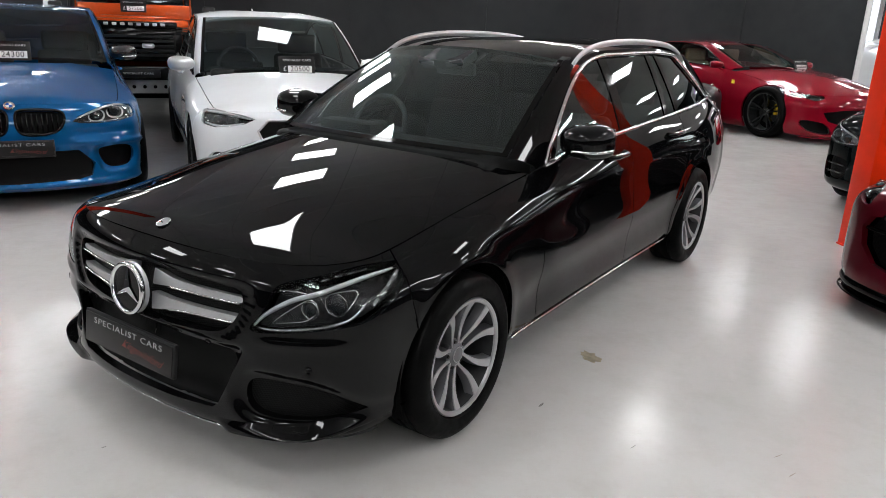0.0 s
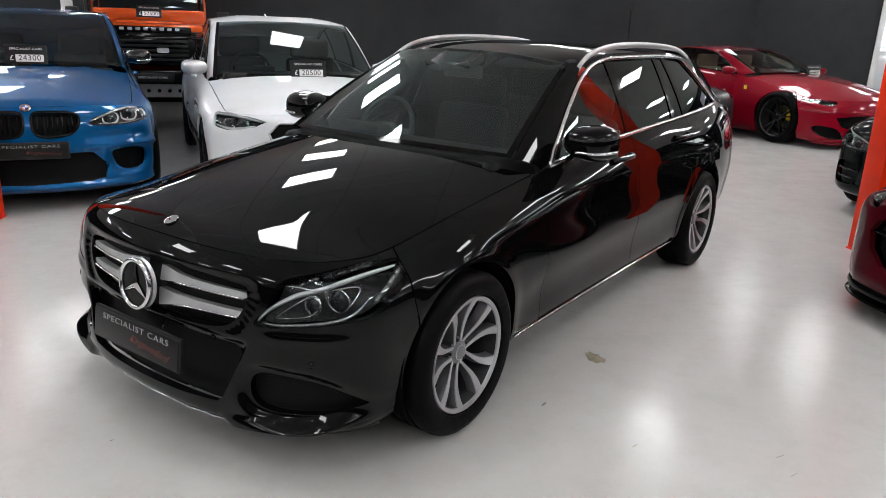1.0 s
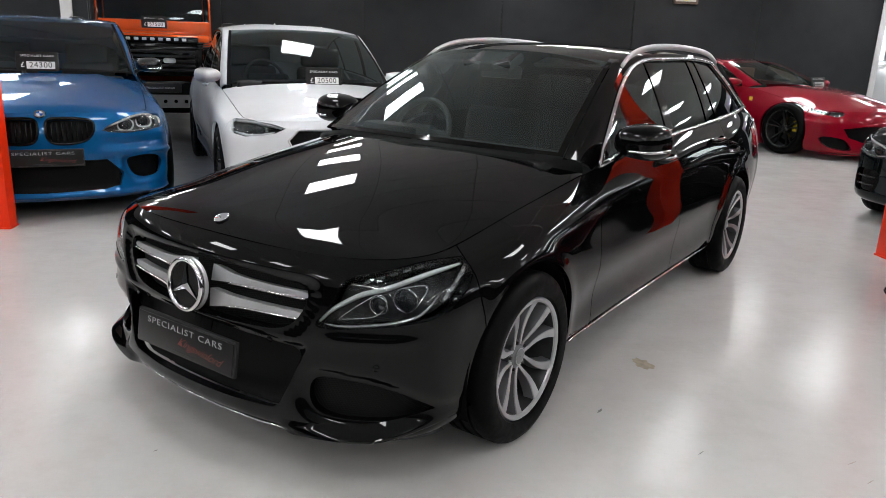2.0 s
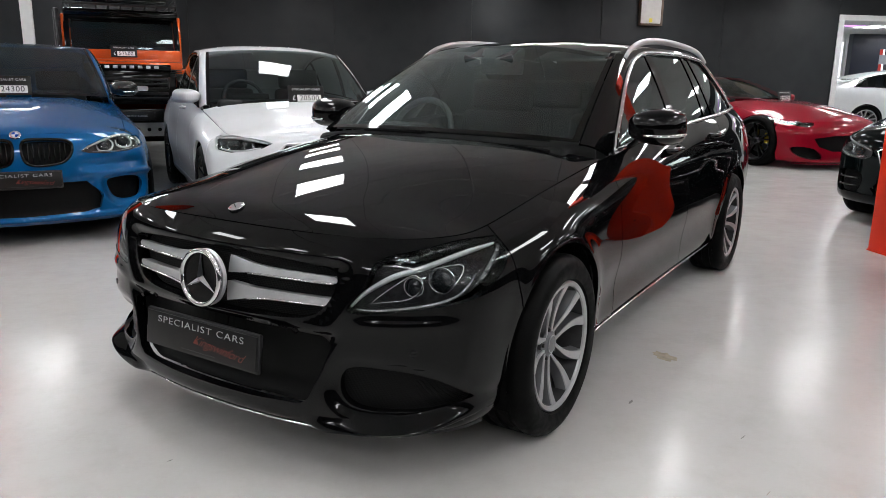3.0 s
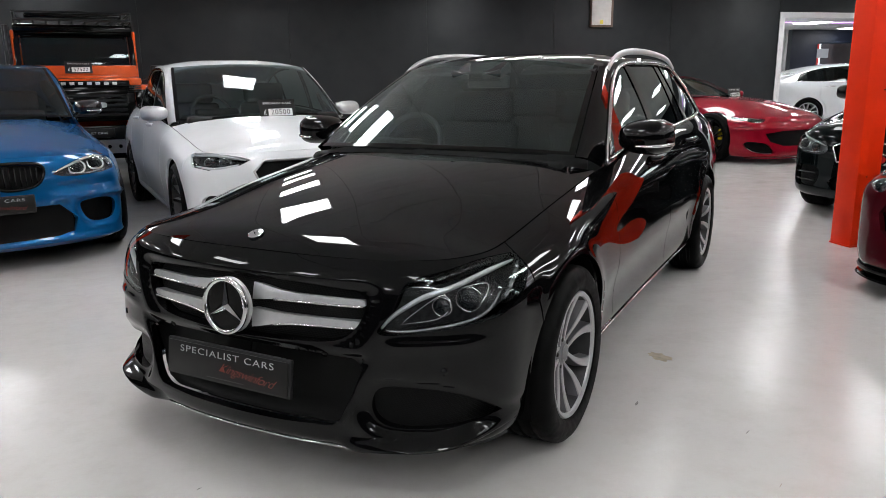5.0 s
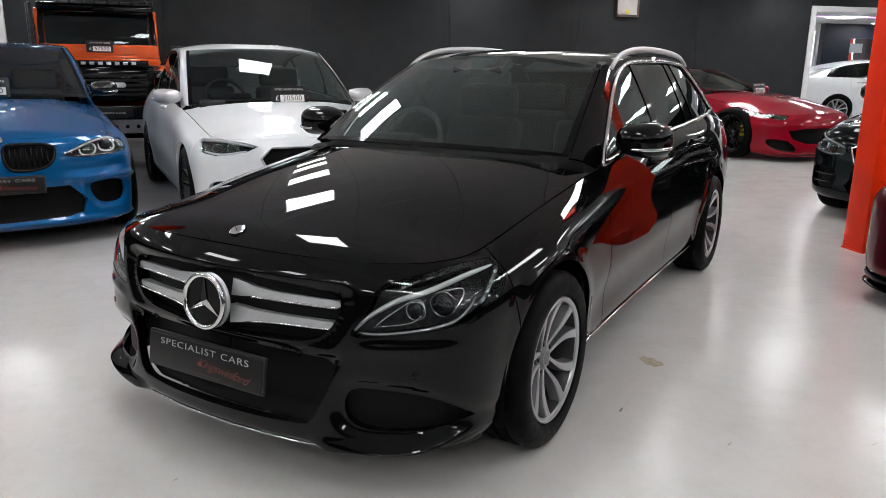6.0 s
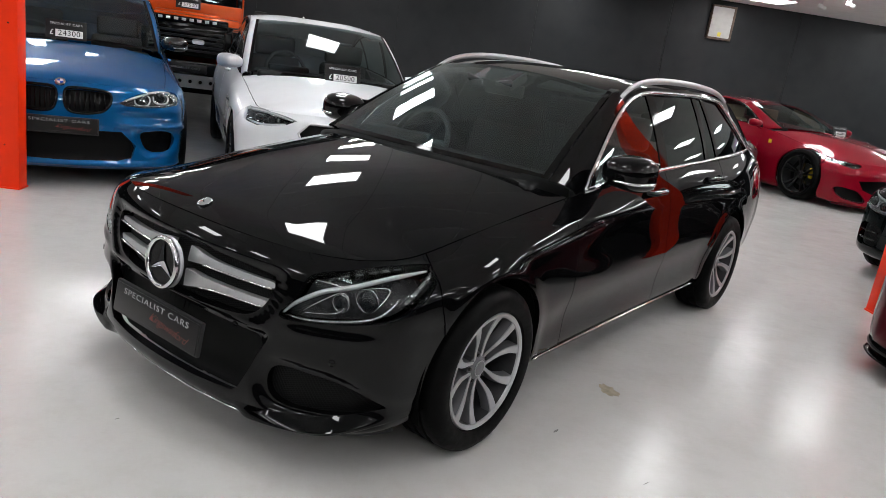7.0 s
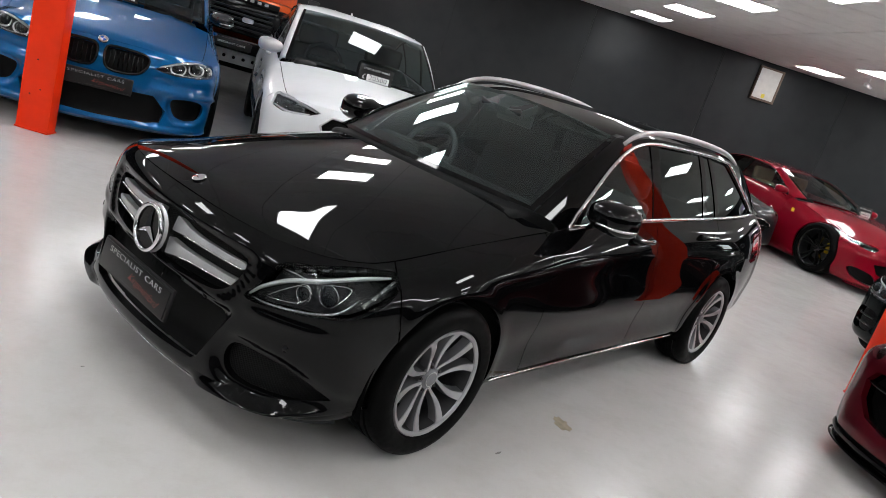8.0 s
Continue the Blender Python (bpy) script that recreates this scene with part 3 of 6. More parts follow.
def wheel(parent, R, rim, width, style, spoke_mat, side_mat, cap_mat, m, caliper=None):
    """One wheel with its tyre, rim, spokes and brake; the outside faces +x."""
    w = new("wheel")
    w.parent = parent
    w.matrix_basis = m
    h = width / 2
    T = [(rim, h * .80), (rim + .012, h * .98), (rim + (R - rim) * .5, h * 1.06), (R - .022, h * .97), (R - .006, h * .84), (R, h * .70)]
    tread = []
    for g in (.42, .0, -.42):
        tread += [(R, (g + .10) * h), (R - .007, (g + .08) * h), (R - .007, (g - .08) * h), (R, (g - .10) * h)]
    T += tread + [(R, -h * .70), (R - .006, -h * .84), (R - .022, -h * .97), (rim + (R - rim) * .5, -h * 1.06), (rim + .012, -h * .98), (rim, -h * .80)]
    part("tyre", lathe("tyre", T, RUBBER, 72), w)
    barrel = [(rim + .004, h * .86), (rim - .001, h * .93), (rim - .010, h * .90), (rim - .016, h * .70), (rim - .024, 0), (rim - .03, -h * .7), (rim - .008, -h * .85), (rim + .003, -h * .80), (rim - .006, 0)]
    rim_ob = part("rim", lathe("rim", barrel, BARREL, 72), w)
    part("rim_lip", lathe("rim_lip", [(rim + .005, h * .84), (rim + .004, h * .90), (rim, h * .945), (rim - .007, h * .935), (rim - .014, h * .90), (rim - .016, h * .84)], spoke_mat, 72), rim_ob)
    # black disc added to stand for the shade in the spoke gaps
    part("gap_shade_disc", lathe("gap_shade_disc", [(.02, -.035), (rim - .03, -.035), (rim - .03, -.05), (.02, -.05)], LINER, 40), w)
    part("brake_disc", lathe("brake_disc", [(.06, -.012), (R * .46, -.012), (R * .46, -.030), (.06, -.030)], STEEL, 48), w)
    if caliper:
        cb = box_bm(.04, .06, .15, (0, 0, 0), .015)
        bmesh.ops.transform(cb, matrix=Matrix.Translation((0, R * .36, R * .12)), verts=cb.verts)
        part("brake_caliper", bm_mesh("brake_caliper", cb, caliper, angle=35), w)
    n, pair, hub_a, rim_a, wid0, wid1, *bow = style
    lean, flare, bulge = bow or (.75, 3.0, 2.0)
    face0, face1, depth = h * .50, h * .88, .042
    spokes = []
    for k in range(n):
        base = 2 * math.pi * k / n + math.pi / 2
        for sgn in ((-1, 1) if pair else (0,)):
            verts, faces = [], []
            cnt = 14
            for q in range(cnt):
                f = q / (cnt - 1)
                r = .040 + (rim - .012 - .040) * f
                ang = base + sgn * radians(hub_a + (rim_a - hub_a) * (f ** lean) + bulge * math.sin(math.pi * f ** .8))
                ww = (wid0 + (wid1 - wid0) * f ** flare) / 2
                x = face0 + (face1 - face0) * f ** 1.3
                er, et = np.array((0, math.cos(ang), math.sin(ang))), np.array((0, -math.sin(ang), math.cos(ang)))
                for a, dx in ((-1.35, -depth), (-1, -.004), (-.86, 0), (.86, 0), (1, -.004), (1.35, -depth)):
                    verts.append(er * r + et * ww * a + np.array((x + dx, 0, 0)))
            for q in range(cnt - 1):
                faces += [(q * 6 + c, q * 6 + c + 1, q * 6 + 7 + c, q * 6 + 6 + c) for c in range(5)]
            me = mesh("spoke", verts, faces, spoke_mat)
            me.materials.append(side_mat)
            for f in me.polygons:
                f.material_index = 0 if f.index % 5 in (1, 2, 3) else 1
            me.set_sharp_from_angle(angle=radians(40))
            part("spoke", me, rim_ob)
    part("hub_cap", lathe("hub_cap", [(.001, face0 + .012), (.028, face0 + .011), (.033, face0 + .006), (.040, face0 + .002), (.062, face0 - .004), (.066, -.01), (.001, -.01)], cap_mat, 32), rim_ob)
    a = np.linspace(0, 2 * np.pi, 25)[:-1]
    part("hub_ring", tube("hub_ring", np.stack([0 * a + face0 + .009, .030 * np.cos(a), .030 * np.sin(a)], 1), .0022, spoke_mat, closed=True, seg=6, up=(1, 0, 0)), rim_ob)
    for k in range(5):
        a = 2 * math.pi * (k + .5) / 5 + math.pi / 2
        bm = bmesh.new()
        bmesh.ops.create_cone(bm, cap_ends=True, segments=6, radius1=.009, radius2=.007, depth=.016)
        bmesh.ops.transform(bm, matrix=pose(face0 - .004, .053 * math.cos(a), .053 * math.sin(a)) @ pose(0, 0, 0, 0, 90, 0), verts=bm.verts)
        part("wheel_bolt", bm_mesh("wheel_bolt", bm, STEEL), rim_ob)
    return w


def arc_yz(sh, cy, cz, r, a0, a1, n=26):
    """Places along a wheel arch, by angle in degrees from the rear round over the top."""
    return list(sh.body.near([(0, cy + r * math.cos(radians(a)), cz + r * math.sin(radians(a))) for a in np.linspace(a0, a1, n)], (1, 2), NF - 45, NF + NS))


def car_body(car, sh, paint, wb, arch, gaps, holes=(), lamps=(), split=(-0.27, 0.54), sill_z=.27, hood_bump=None, tail_lamp=True, fine=1.0):
    """The painted panels: bumper, wings, doors, quarters, bonnet, roof, pillars. gaps: y of the door joints. holes: loops cut out of the front."""
    top = sh.nv - 1
    cy, cz, r = 0.0, arch[0], arch[1]
    y_low = math.sqrt(r * r - (cz - .2) ** 2)
    g0, g1, g2 = gaps
    a_split = 180 - math.degrees(math.asin(min(.95, (split[1] - cz) / r)))
    foot = 180 + math.degrees(math.asin((cz - .2) / r))
    G = 0.0022
    # front bumper and nose
    arch_f = arc_yz(sh, cy, cz, r, foot - 3, a_split, 16)
    s_top = sh.yv(split[0], top)
    loop = [np.array([0.0, 0.0])] + list(np.linspace([1, 0], sh.yv(-y_low, 0), 60)) + arch_f + list(np.linspace(arch_f[-1], s_top, 12))[1:] + list(np.linspace(s_top, [0, top], 70))[1:] + list(np.linspace([0, top], [0, 0], 60))[1:-1]
    part("front_bumper", sh.body.cut("front_bumper", loop, paint, holes=holes, step=.026 * fine, hole_edge=.035, both=True), car)
    du = np.array([.35, 0])
    for flip in (False, True):
        side_name = "wing"
        front = [p + du for p in np.linspace(s_top, arch_f[-1], 12)]
        over = arc_yz(sh, cy, cz, r, a_split, -math.degrees(math.asin((cz - .2) / r)) + 3, 40)[1:]
        back0, back1 = sh.yv(g0 - G, 0), sh.yv(g0 - G, top)
        door_line = [sh.yv(g0 - G, j) for j in np.linspace(0, top, 40)]
        loop = front + over + list(np.linspace(over[-1] * [1, 0], back0, 12)) + door_line[1:] + list(np.linspace(back1, front[0], 50))[1:-1]
        part(side_name, sh.body.cut(side_name, loop, paint, step=.028 * fine, flip=flip, edge=.022), car)
        # sill
        ya, yb = y_low + .02, wb - y_low - .02
        low = [sh.yv(y, 0) for y in np.linspace(g0 + G, yb, 50)]
        high = sh.yzs(np.linspace(yb, g0 + G, 50), sill_z)
        part("sill", sh.body.cut("sill", low + high, paint, step=.03, flip=flip, edge=.02), car)
        # doors
        for y0, y1, name in ((g0 + G, g1 - G, "front_door"), (g1 + G, g2 - G, "rear_door")):
            if y1 - y0 < .1:
                continue
            zs = sill_z + .008
            j0 = sh.yz((y0 + y1) / 2, zs)[1]
            left = [sh.yv(y0, j) for j in np.linspace(top, j0, 40)]
            if name == "front_door":
                right = [sh.yv(y1, j) for j in np.linspace(j0, top, 40)]
                base = sh.yzs(np.linspace(y0, y1, 40), zs)[1:-1]
            else:
                rr = r + .055
                a1 = 180 - math.degrees(math.asin(min(.9, .33 / rr)))
                a0 = 180 + math.degrees(math.asin(max(0.0, cz - zs - .0) / rr))
                curve = arc_yz(sh, wb, cz, rr, a0, a1, 20)
                y_end = wb + rr * math.cos(radians(a0))
                base = sh.yzs(np.linspace(y0, y_end, 30), zs)[1:-1]
                right = curve + list(np.linspace(curve[-1], sh.yv(y1, top), 20))[1:]
            upper = [sh.yv(y, top) for y in np.linspace(y1, y0, 40)][1:-1]
            part(name, sh.body.cut(name, left + base + right + upper, paint, step=.03 * fine, flip=flip, edge=.02), car)
        # rear quarter with the tail
        arch_r = arc_yz(sh, wb, cz, r, 180 + math.degrees(math.asin((cz - .21) / r)) - 3, -math.degrees(math.asin((cz - .24) / r)) + 3, 40)
        rr = r + .055
        if g2 - g1 > .1:
            zs = sill_z + .008
            a1 = 180 - math.degrees(math.asin(min(.9, .33 / rr)))
            a0 = 180 + math.degrees(math.asin(max(0.0, cz - zs) / rr))
            curve = [c + du for c in arc_yz(sh, wb, cz, rr, a0, a1, 20)]
            edge = list(np.linspace(sh.yv(g2 + G, top), curve[-1], 20))[:-1] + curve[::-1]
        else:
            edge = [sh.yv(g1 + G, j) for j in np.linspace(top, 0, 40)]
        end = sh.body.nu - 1
        loop = edge + list(np.linspace(edge[-1], arch_r[0], 6))[1:-1] + arch_r + list(np.linspace(arch_r[-1] * [1, 0], [end, 0], 50)) + list(np.linspace([end, 0], [end, top], 40))[1:] + list(np.linspace([end, top], edge[0], 60))[1:-1]
        part("rear_quarter", sh.body.cut("rear_quarter", loop, paint, step=.03, flip=flip, edge=.02), car)
        q = poly([(0, 0), (19, 0), (19, 39), (0, 39)], 2)
        part("rear_pillar", sh.quarter.cut("rear_pillar", q, paint, flip=flip, edge=0), car)
        p = poly([(0, 0), (49, 0), (49, 11), (0, 11)], 1.5)
        part("windscreen_pillar", sh.pillar.cut("windscreen_pillar", p, paint, flip=flip, edge=.01), car)
        # arch liner
        for yc in (0.0, wb):
            verts, faces = [], []
            ang = np.linspace(-20, 200, 30)
            for a in ang:
                for x in (.50, sh.body.at(sh.yz(yc, cz + r - .002))[0][0][0] - .03):
                    verts.append((x * (-1 if flip else 1), yc + (r + .012) * math.cos(radians(a)), cz + (r + .012) * math.sin(radians(a))))
            faces = [(2 * k, 2 * k + 1, 2 * k + 3, 2 * k + 2) for k in range(len(ang) - 1)] + [tuple(range(0, len(verts), 2))]
            part("arch_liner", mesh("arch_liner", verts, faces, LINER), car)
    h = sh.hood
    a = .25
    loop = poly([(a, a), (h.nu - 1, a), (h.nu - 1, h.nv - 1), (a, h.nv - 1)], 1.0)
    part("bonnet", h.cut("bonnet", loop, paint, step=.03, both=True, edge=.02, bump=hood_bump), car)
    g = sh.gate
    part("tailgate", g.cut("tailgate", poly([(0, 0), (g.nu - 1, 0), (g.nu - 1, g.nv - 1), (0, g.nv - 1)], 1.5), PRIVACY if not tail_lamp else paint, both=True, edge=0), car)
    ym = (sh.body.p[0, 0, 1] + .35, wb + .7)
    fl = box_bm(1.12, ym[1] - ym[0], .30, (0, (ym[0] + ym[1]) / 2, .34), .03)
    part("underbody", bm_mesh("underbody", fl, LINER), car)


def glazing(car, sh, paint, windows, dlo, roof_mat, screen_mat=None, chrome=CHROME, frame_r=.009):
    """Windscreen, roof, side windows with their bright surround. windows: (y0, y1, rake0, rake1, material)."""
    s = sh.screen
    loop = poly([(.6, .5), (s.nu - 1, .5), (s.nu - 1, s.nv - 1), (.6, s.nv - 1)], 1.0)
    w = part("windscreen", s.cut("windscreen", loop, screen_mat or TINT, both=True, edge=0, step=.05), car)
    w.visible_shadow = False
    band = [poly([(.3, .3), (s.nu - 1, .3), (s.nu - 1, 1.7), (1.8, 1.7), (1.8, s.nv - 1), (.3, s.nv - 1)], 1.0)]
    part("windscreen_edge", s.cut("windscreen_edge", band[0], GLOSS_BLACK, both=True, edge=0, off=.002, step=.02), car)
    r = sh.roof
    loop = poly([(0, 0), (r.nu - 1, 0), (r.nu - 1, r.nv - 1), (0, r.nv - 1)], 1.0)
    part("roof", r.cut("roof", loop, roof_mat, both=True, edge=.02, step=.05), car)
    outer = sh.window(*dlo, gap=.030, low=.006)
    whole = poly([(0, 0), (199, 0), (199, 39), (0, 39)], 1.5)
    for flip in (False, True):
        part("window_surround", sh.glass.cut("window_surround", whole, paint, holes=[outer], flip=flip, edge=0, hole_edge=.012, step=.03), car)
        inner = sh.window(*dlo, gap=.034, low=.010)
        pil = part("window_pillar", sh.glass.cut("window_pillar", inner, GLOSS_BLACK, holes=[sh.window(a, b, c, d, gap=.040, low=.016) for a, b, c, d, _ in windows], flip=flip, edge=0, hole_edge=.008, off=-.004, step=.03), car)
        for a, b, c, d, mt in windows:
            g = part("side_window", sh.glass.cut("side_window", sh.window(a, b, c, d, gap=.040, low=.016), mt, flip=flip, edge=0, off=-.009, step=.05), car)
            g.visible_shadow = False
        if chrome:
            k = np.array([-1 if flip else 1, 1, 1])
            pts = sh.glass.at(outer, .002)[0] * k
            part("window_trim", tube("window_trim", pts, frame_r, chrome, closed=True, seg=6, up=(1, 0, 0)), car, "bright metal window surround")


def mirror(car, at, size, body_mat, flip, strip=None, foot=True, low_mat=None):
    """A door mirror: shell, glass, lamp strip and foot. at: the middle of the shell."""
    bm = bmesh.new()
    bmesh.ops.create_uvsphere(bm, u_segments=28, v_segments=18, radius=1)
    for v in bm.verts:
        x, y, z = v.co
        ex = lambda a, p: math.copysign(abs(a) ** p, a)
        x, y, z = ex(x, .75), ex(y, .8), ex(z, .72)
        if y > 0:
            y *= .38
        z *= 1.0 - .18 * (1 - x) * .5
        v.co = (x * size[0] / 2, y * size[1] * .72, z * size[2] / 2)
    k = -1 if flip else 1
    bmesh.ops.transform(bm, matrix=Matrix.Translation((at[0] * k, at[1], at[2])) @ Matrix.Diagonal((k, 1, 1, 1)) @ pose(0, 0, 0, 0, 0, -10), verts=bm.verts)
    shell = part("door_mirror", bm_mesh("door_mirror", bm, body_mat, smooth=True), car)
    gl = box_bm(size[0] * .80, .006, size[2] * .70, (at[0] * k, at[1] + size[1] * .27, at[2]), .003, turn=pose(0, 0, 0, 0, 0, -10 * k))
    part("mirror_glass", bm_mesh("mirror_glass", gl, CHROME), shell)
    if strip:
        pts = [((at[0] + dx) * k, at[1] + dy, at[2] - size[2] * .20 + dz) for dx, dy, dz in ((-size[0] * .10, -size[1] * .70, 0), (size[0] * .2, -size[1] * .66, .002), (size[0] * .40, -size[1] * .46, .004), (size[0] * .49, -size[1] * .12, .006))]
        part("indicator_lamp", tube("indicator_lamp", path3(pts, 16), .007, strip, seg=6), shell)
    if foot:
        pts = [((at[0] - size[0] * .36) * k, at[1], at[2] - size[2] * .30), ((at[0] - size[0] * .52) * k, at[1] + .0, at[2] - size[2] * .52), ((at[0] - size[0] * .86) * k, at[1] - .02, at[2] - size[2] * .66)]
        part("mirror_foot", tube("mirror_foot", path3(pts, 10), .022, low_mat or body_mat, seg=10, flat=.6), shell)
    return shell


def cabin(car, dash_y, dash_z, seats, wheel_x, seat_mat, half=.66):
    """Dashboard, steering wheel, seats and mirror, as seen through the glass."""
    d = box_bm(half * 2, .42, .20, (0, dash_y + .12, dash_z - .11), .05, seg=3)
    part("dashboard", bm_mesh("dashboard", d, CABIN, angle=40), car)
    ring = path3([(.18 * math.cos(a), 0, .18 * math.sin(a)) for a in np.linspace(0, 2 * math.pi, 13)[:-1]], 40, True)
    me = tube("steering_wheel", ring, .016, CABIN_GREY, closed=True, seg=8, up=(0, 1, 0))
    hub = bm_mesh("hub", box_bm(.14, .04, .10, (0, 0, -.01), .018), CABIN_GREY, angle=40)
    bar = bm_mesh("bar", box_bm(.34, .02, .035, (0, 0, 0), .008), CABIN_GREY, angle=40)
    sw = joined("steering_wheel", [me, hub, bar])
    sw.transform(pose(wheel_x, dash_y + .42, dash_z - .02, -24, 0, 0))
    part("steering_wheel", sw, car)
    bn = box_bm(.36, .12, .06, (wheel_x, dash_y + .20, dash_z + .01), .025)
    part("instrument_hood", bm_mesh("instrument_hood", bn, CABIN, angle=40), car)
    for x, y in seats:
        b = box_bm(.50, .13, .62, (0, 0, .31), .055, seg=3)
        part("seat_back", bm_mesh("seat_back", box_bm(.40, .10, .19, (x, y + .17, dash_z + .16), .04, seg=3), seat_mat, angle=40), car)
        bmesh.ops.transform(b, matrix=pose(x, y, dash_z - .54, -14, 0, 0), verts=b.verts)
        part("seat_back", bm_mesh("seat_back", b, seat_mat, angle=40), car)
        part("seat_cushion", bm_mesh("seat_cushion", box_bm(.50, .52, .16, (x, y - .25, dash_z - .55), .05, seg=3), seat_mat, angle=40), car)
    part("cabin_floor", box_mesh("cabin_floor", half * 1.9, 2.6, .05, (0, dash_y + 1.4, dash_z - .68), CABIN), car)


def headlamp(car, sh, pts, lenses, strips, flip, depth=.06, housing=HOUSING, step=.02, smooth=True):
    """A lamp set into the nose: dark housing, lenses, light guides and a clear cover flush with the body."""
    k = np.array([-1 if flip else 1, 1, 1])
    loop = sh.body.near(pts)
    hob = part("headlamp", sh.body.cut("headlamp", loop, housing, off=-depth, flip=flip, edge=-depth * .74, step=step), car, "clear-covered headlamp unit")
    for p, r, m in lenses:
        q = sh.body.near([p])
        c, n = sh.body.at(q, -.032)
        bm = bmesh.new()
        bmesh.ops.create_uvsphere(bm, u_segments=20, v_segments=12, radius=r)
        bmesh.ops.transform(bm, matrix=Matrix.Translation(c[0] * k) @ Matrix.Diagonal((1, .5, 1, 1)), verts=bm.verts)
        part("lamp_lens", bm_mesh("lamp_lens", bm, m, smooth=True), hob)
        a = np.linspace(0, 2 * np.pi, 25)[:-1]
        t1 = np.array((1.0, .25, 0)); t2 = np.array((0, 0, 1.0))
        ring = (c[0] + .004 * n[0])[None] + r * 1.08 * (np.cos(a)[:, None] * t1 + np.sin(a)[:, None] * t2)
        part("lamp_ring", tube("lamp_ring", ring * k, .0022, REFLECTOR, closed=True, seg=6, up=(0, 1, 0)), hob)
    for sp, r, off, m in strips:
        q = sh.body.near(path3(sp, 26))
        c = sh.body.at(q, off)[0] * k
        part("light_guide", tube("light_guide", c, r, m, seg=8, taper=.6), hob)
    cov = part("lamp_cover", sh.body.cut("lamp_cover", loop, LENS, flip=flip, edge=0, off=-.002, step=.03), hob)
    cov.visible_shadow = False
    return hob


def front_loop(sh, pts, n=80, closed_smooth=True):
    """A loop on the nose from (x, z) pairs, seen from the front; x must stay positive."""
    p = path3([(x, 0, z) for x, z in pts], n, True) if closed_smooth else poly([(x, 0, z) for x, z in pts], .012)
    return sh.body.near(p, (0, 2), 0, NF + 5)


def price_sign(m, price):
    t = thing("price_sign", m, "black and white price card standing at the base of a windscreen", "price sign", "price signs")
    part("card", bm_mesh("card", box_bm(.33, .004, .165, (0, 0, .0825), .002), PLATE_BLACK, angle=35), t)
    part("price_panel", box_mesh("price_panel", .22, .003, .062, (.025, -.003, .050), CARD_WHITE, .001), t, "white price strip")
    lettering("price_figures", price, .066 if len(price) < 6 else .056, BLACK_INK, pose(.025, -.0052, .050, 90), t, spacing=1.1)
    lettering("pound_sign", "£", .062, WHITE_INK, pose(-.115, -.0052, .050, 90), t)
    lettering("heading", "SPECIALIST CARS", .027, WHITE_INK, pose(0, -.0026, .130, 90), t, spacing=1.15, wide=1.1)
    return t


def dealer_plate(parent, m, curve=0.0):
    """The dark dealer plate with its two lines of writing."""
    holder = bm_mesh("plate_holder", box_bm(.53, .016, .125, (0, .006, 0), .006), PLASTIC, angle=35)
    holder.transform(m)
    h = part("plate_holder", holder, parent)
    face = bm_mesh("dealer_plate", box_bm(.515, .004, .108, (0, -.004, 0), .0018), PLATE_BLACK, angle=35)
    face.transform(m)
    f = part("dealer_plate", face, h, "dark dealer plate with pale lettering")
    lettering("plate_heading", "SPECIALIST CARS", .031, SATIN, m @ pose(0, -.0066, .031, 90), h, spacing=1.16, wide=1.50, thin=-.0004)
    lettering("plate_script", "Kingswinford", .042, RED_INK, m @ pose(.085, -.0066, -.016, 90, 5, 0), h, shear=.6, thick=.0003, wide=1.12, spacing=.92, thin=-.0005)
    part("plate_line", moved(box_mesh("plate_line", .16, .002, .003, (.0, -.0058, -.046), CABIN_GREY, .0005), m), h)
    return h

# ---------------------------------------------------------------- the showroom
# Room axes: u along the long back wall, v towards it; the estate car stands askew to them.
ROOM = pose(0, 0, 0, 0, 0, 42.0)
CEIL = 3.12
M_WALL = mat("charcoal_wall_paint", (0.0076, 0.0098, 0.0122), 0.55, vary=0.25, scale=1.2, rough_vary=0.1, bump=0.05, bump_scale=60)
M_GAP = mat("wall_joint", (0.004, 0.004, 0.005), 0.8)
M_TILE = mat("ceiling_tile", (0.76, 0.75, 0.74), 0.85, vary=0.06, scale=5, bump=0.25, bump_scale=160)
M_GRID = mat("ceiling_grid_shadow", (0.52, 0.515, 0.51), 0.8)
M_LIGHT = mat("led_panel_face", (1, 1, 1), 0.5, emit=((0.97, 0.985, 1.0), 20.0))
M_LAMPRIM = mat("white_lamp_rim", (0.75, 0.75, 0.75), 0.4)
M_COLUMN = mat("orange_column_paint", (0.98, 0.040, 0.005), 0.38, vary=0.10, scale=4, rough_vary=0.1, bump=0.12, bump_scale=40, spec=0.22)
M_WHITE = mat("white_gloss_paint", (0.74, 0.74, 0.74), 0.4, vary=0.05)
M_NAVY = mat("navy_wall_paint", (0.012, 0.017, 0.035), 0.5, vary=0.2, scale=2)
M_BOX = mat("grey_white_metal", (0.62, 0.61, 0.58), 0.45, vary=0.08, scale=10)
M_BOXRIM = mat("brown_box_rim", (0.16, 0.11, 0.08), 0.6, vary=0.3)
M_STAIN = mat("ochre_floor_stain", (0.36, 0.30, 0.20), 0.45, vary=0.35, scale=30)
M_SCRATCH = mat("faint_brown_scratch", (0.36, 0.31, 0.27), 0.5, vary=0.3, scale=50)
M_SCUFF = mat("dark_scuff", (0.22, 0.21, 0.20), 0.6, vary=0.4, scale=40)


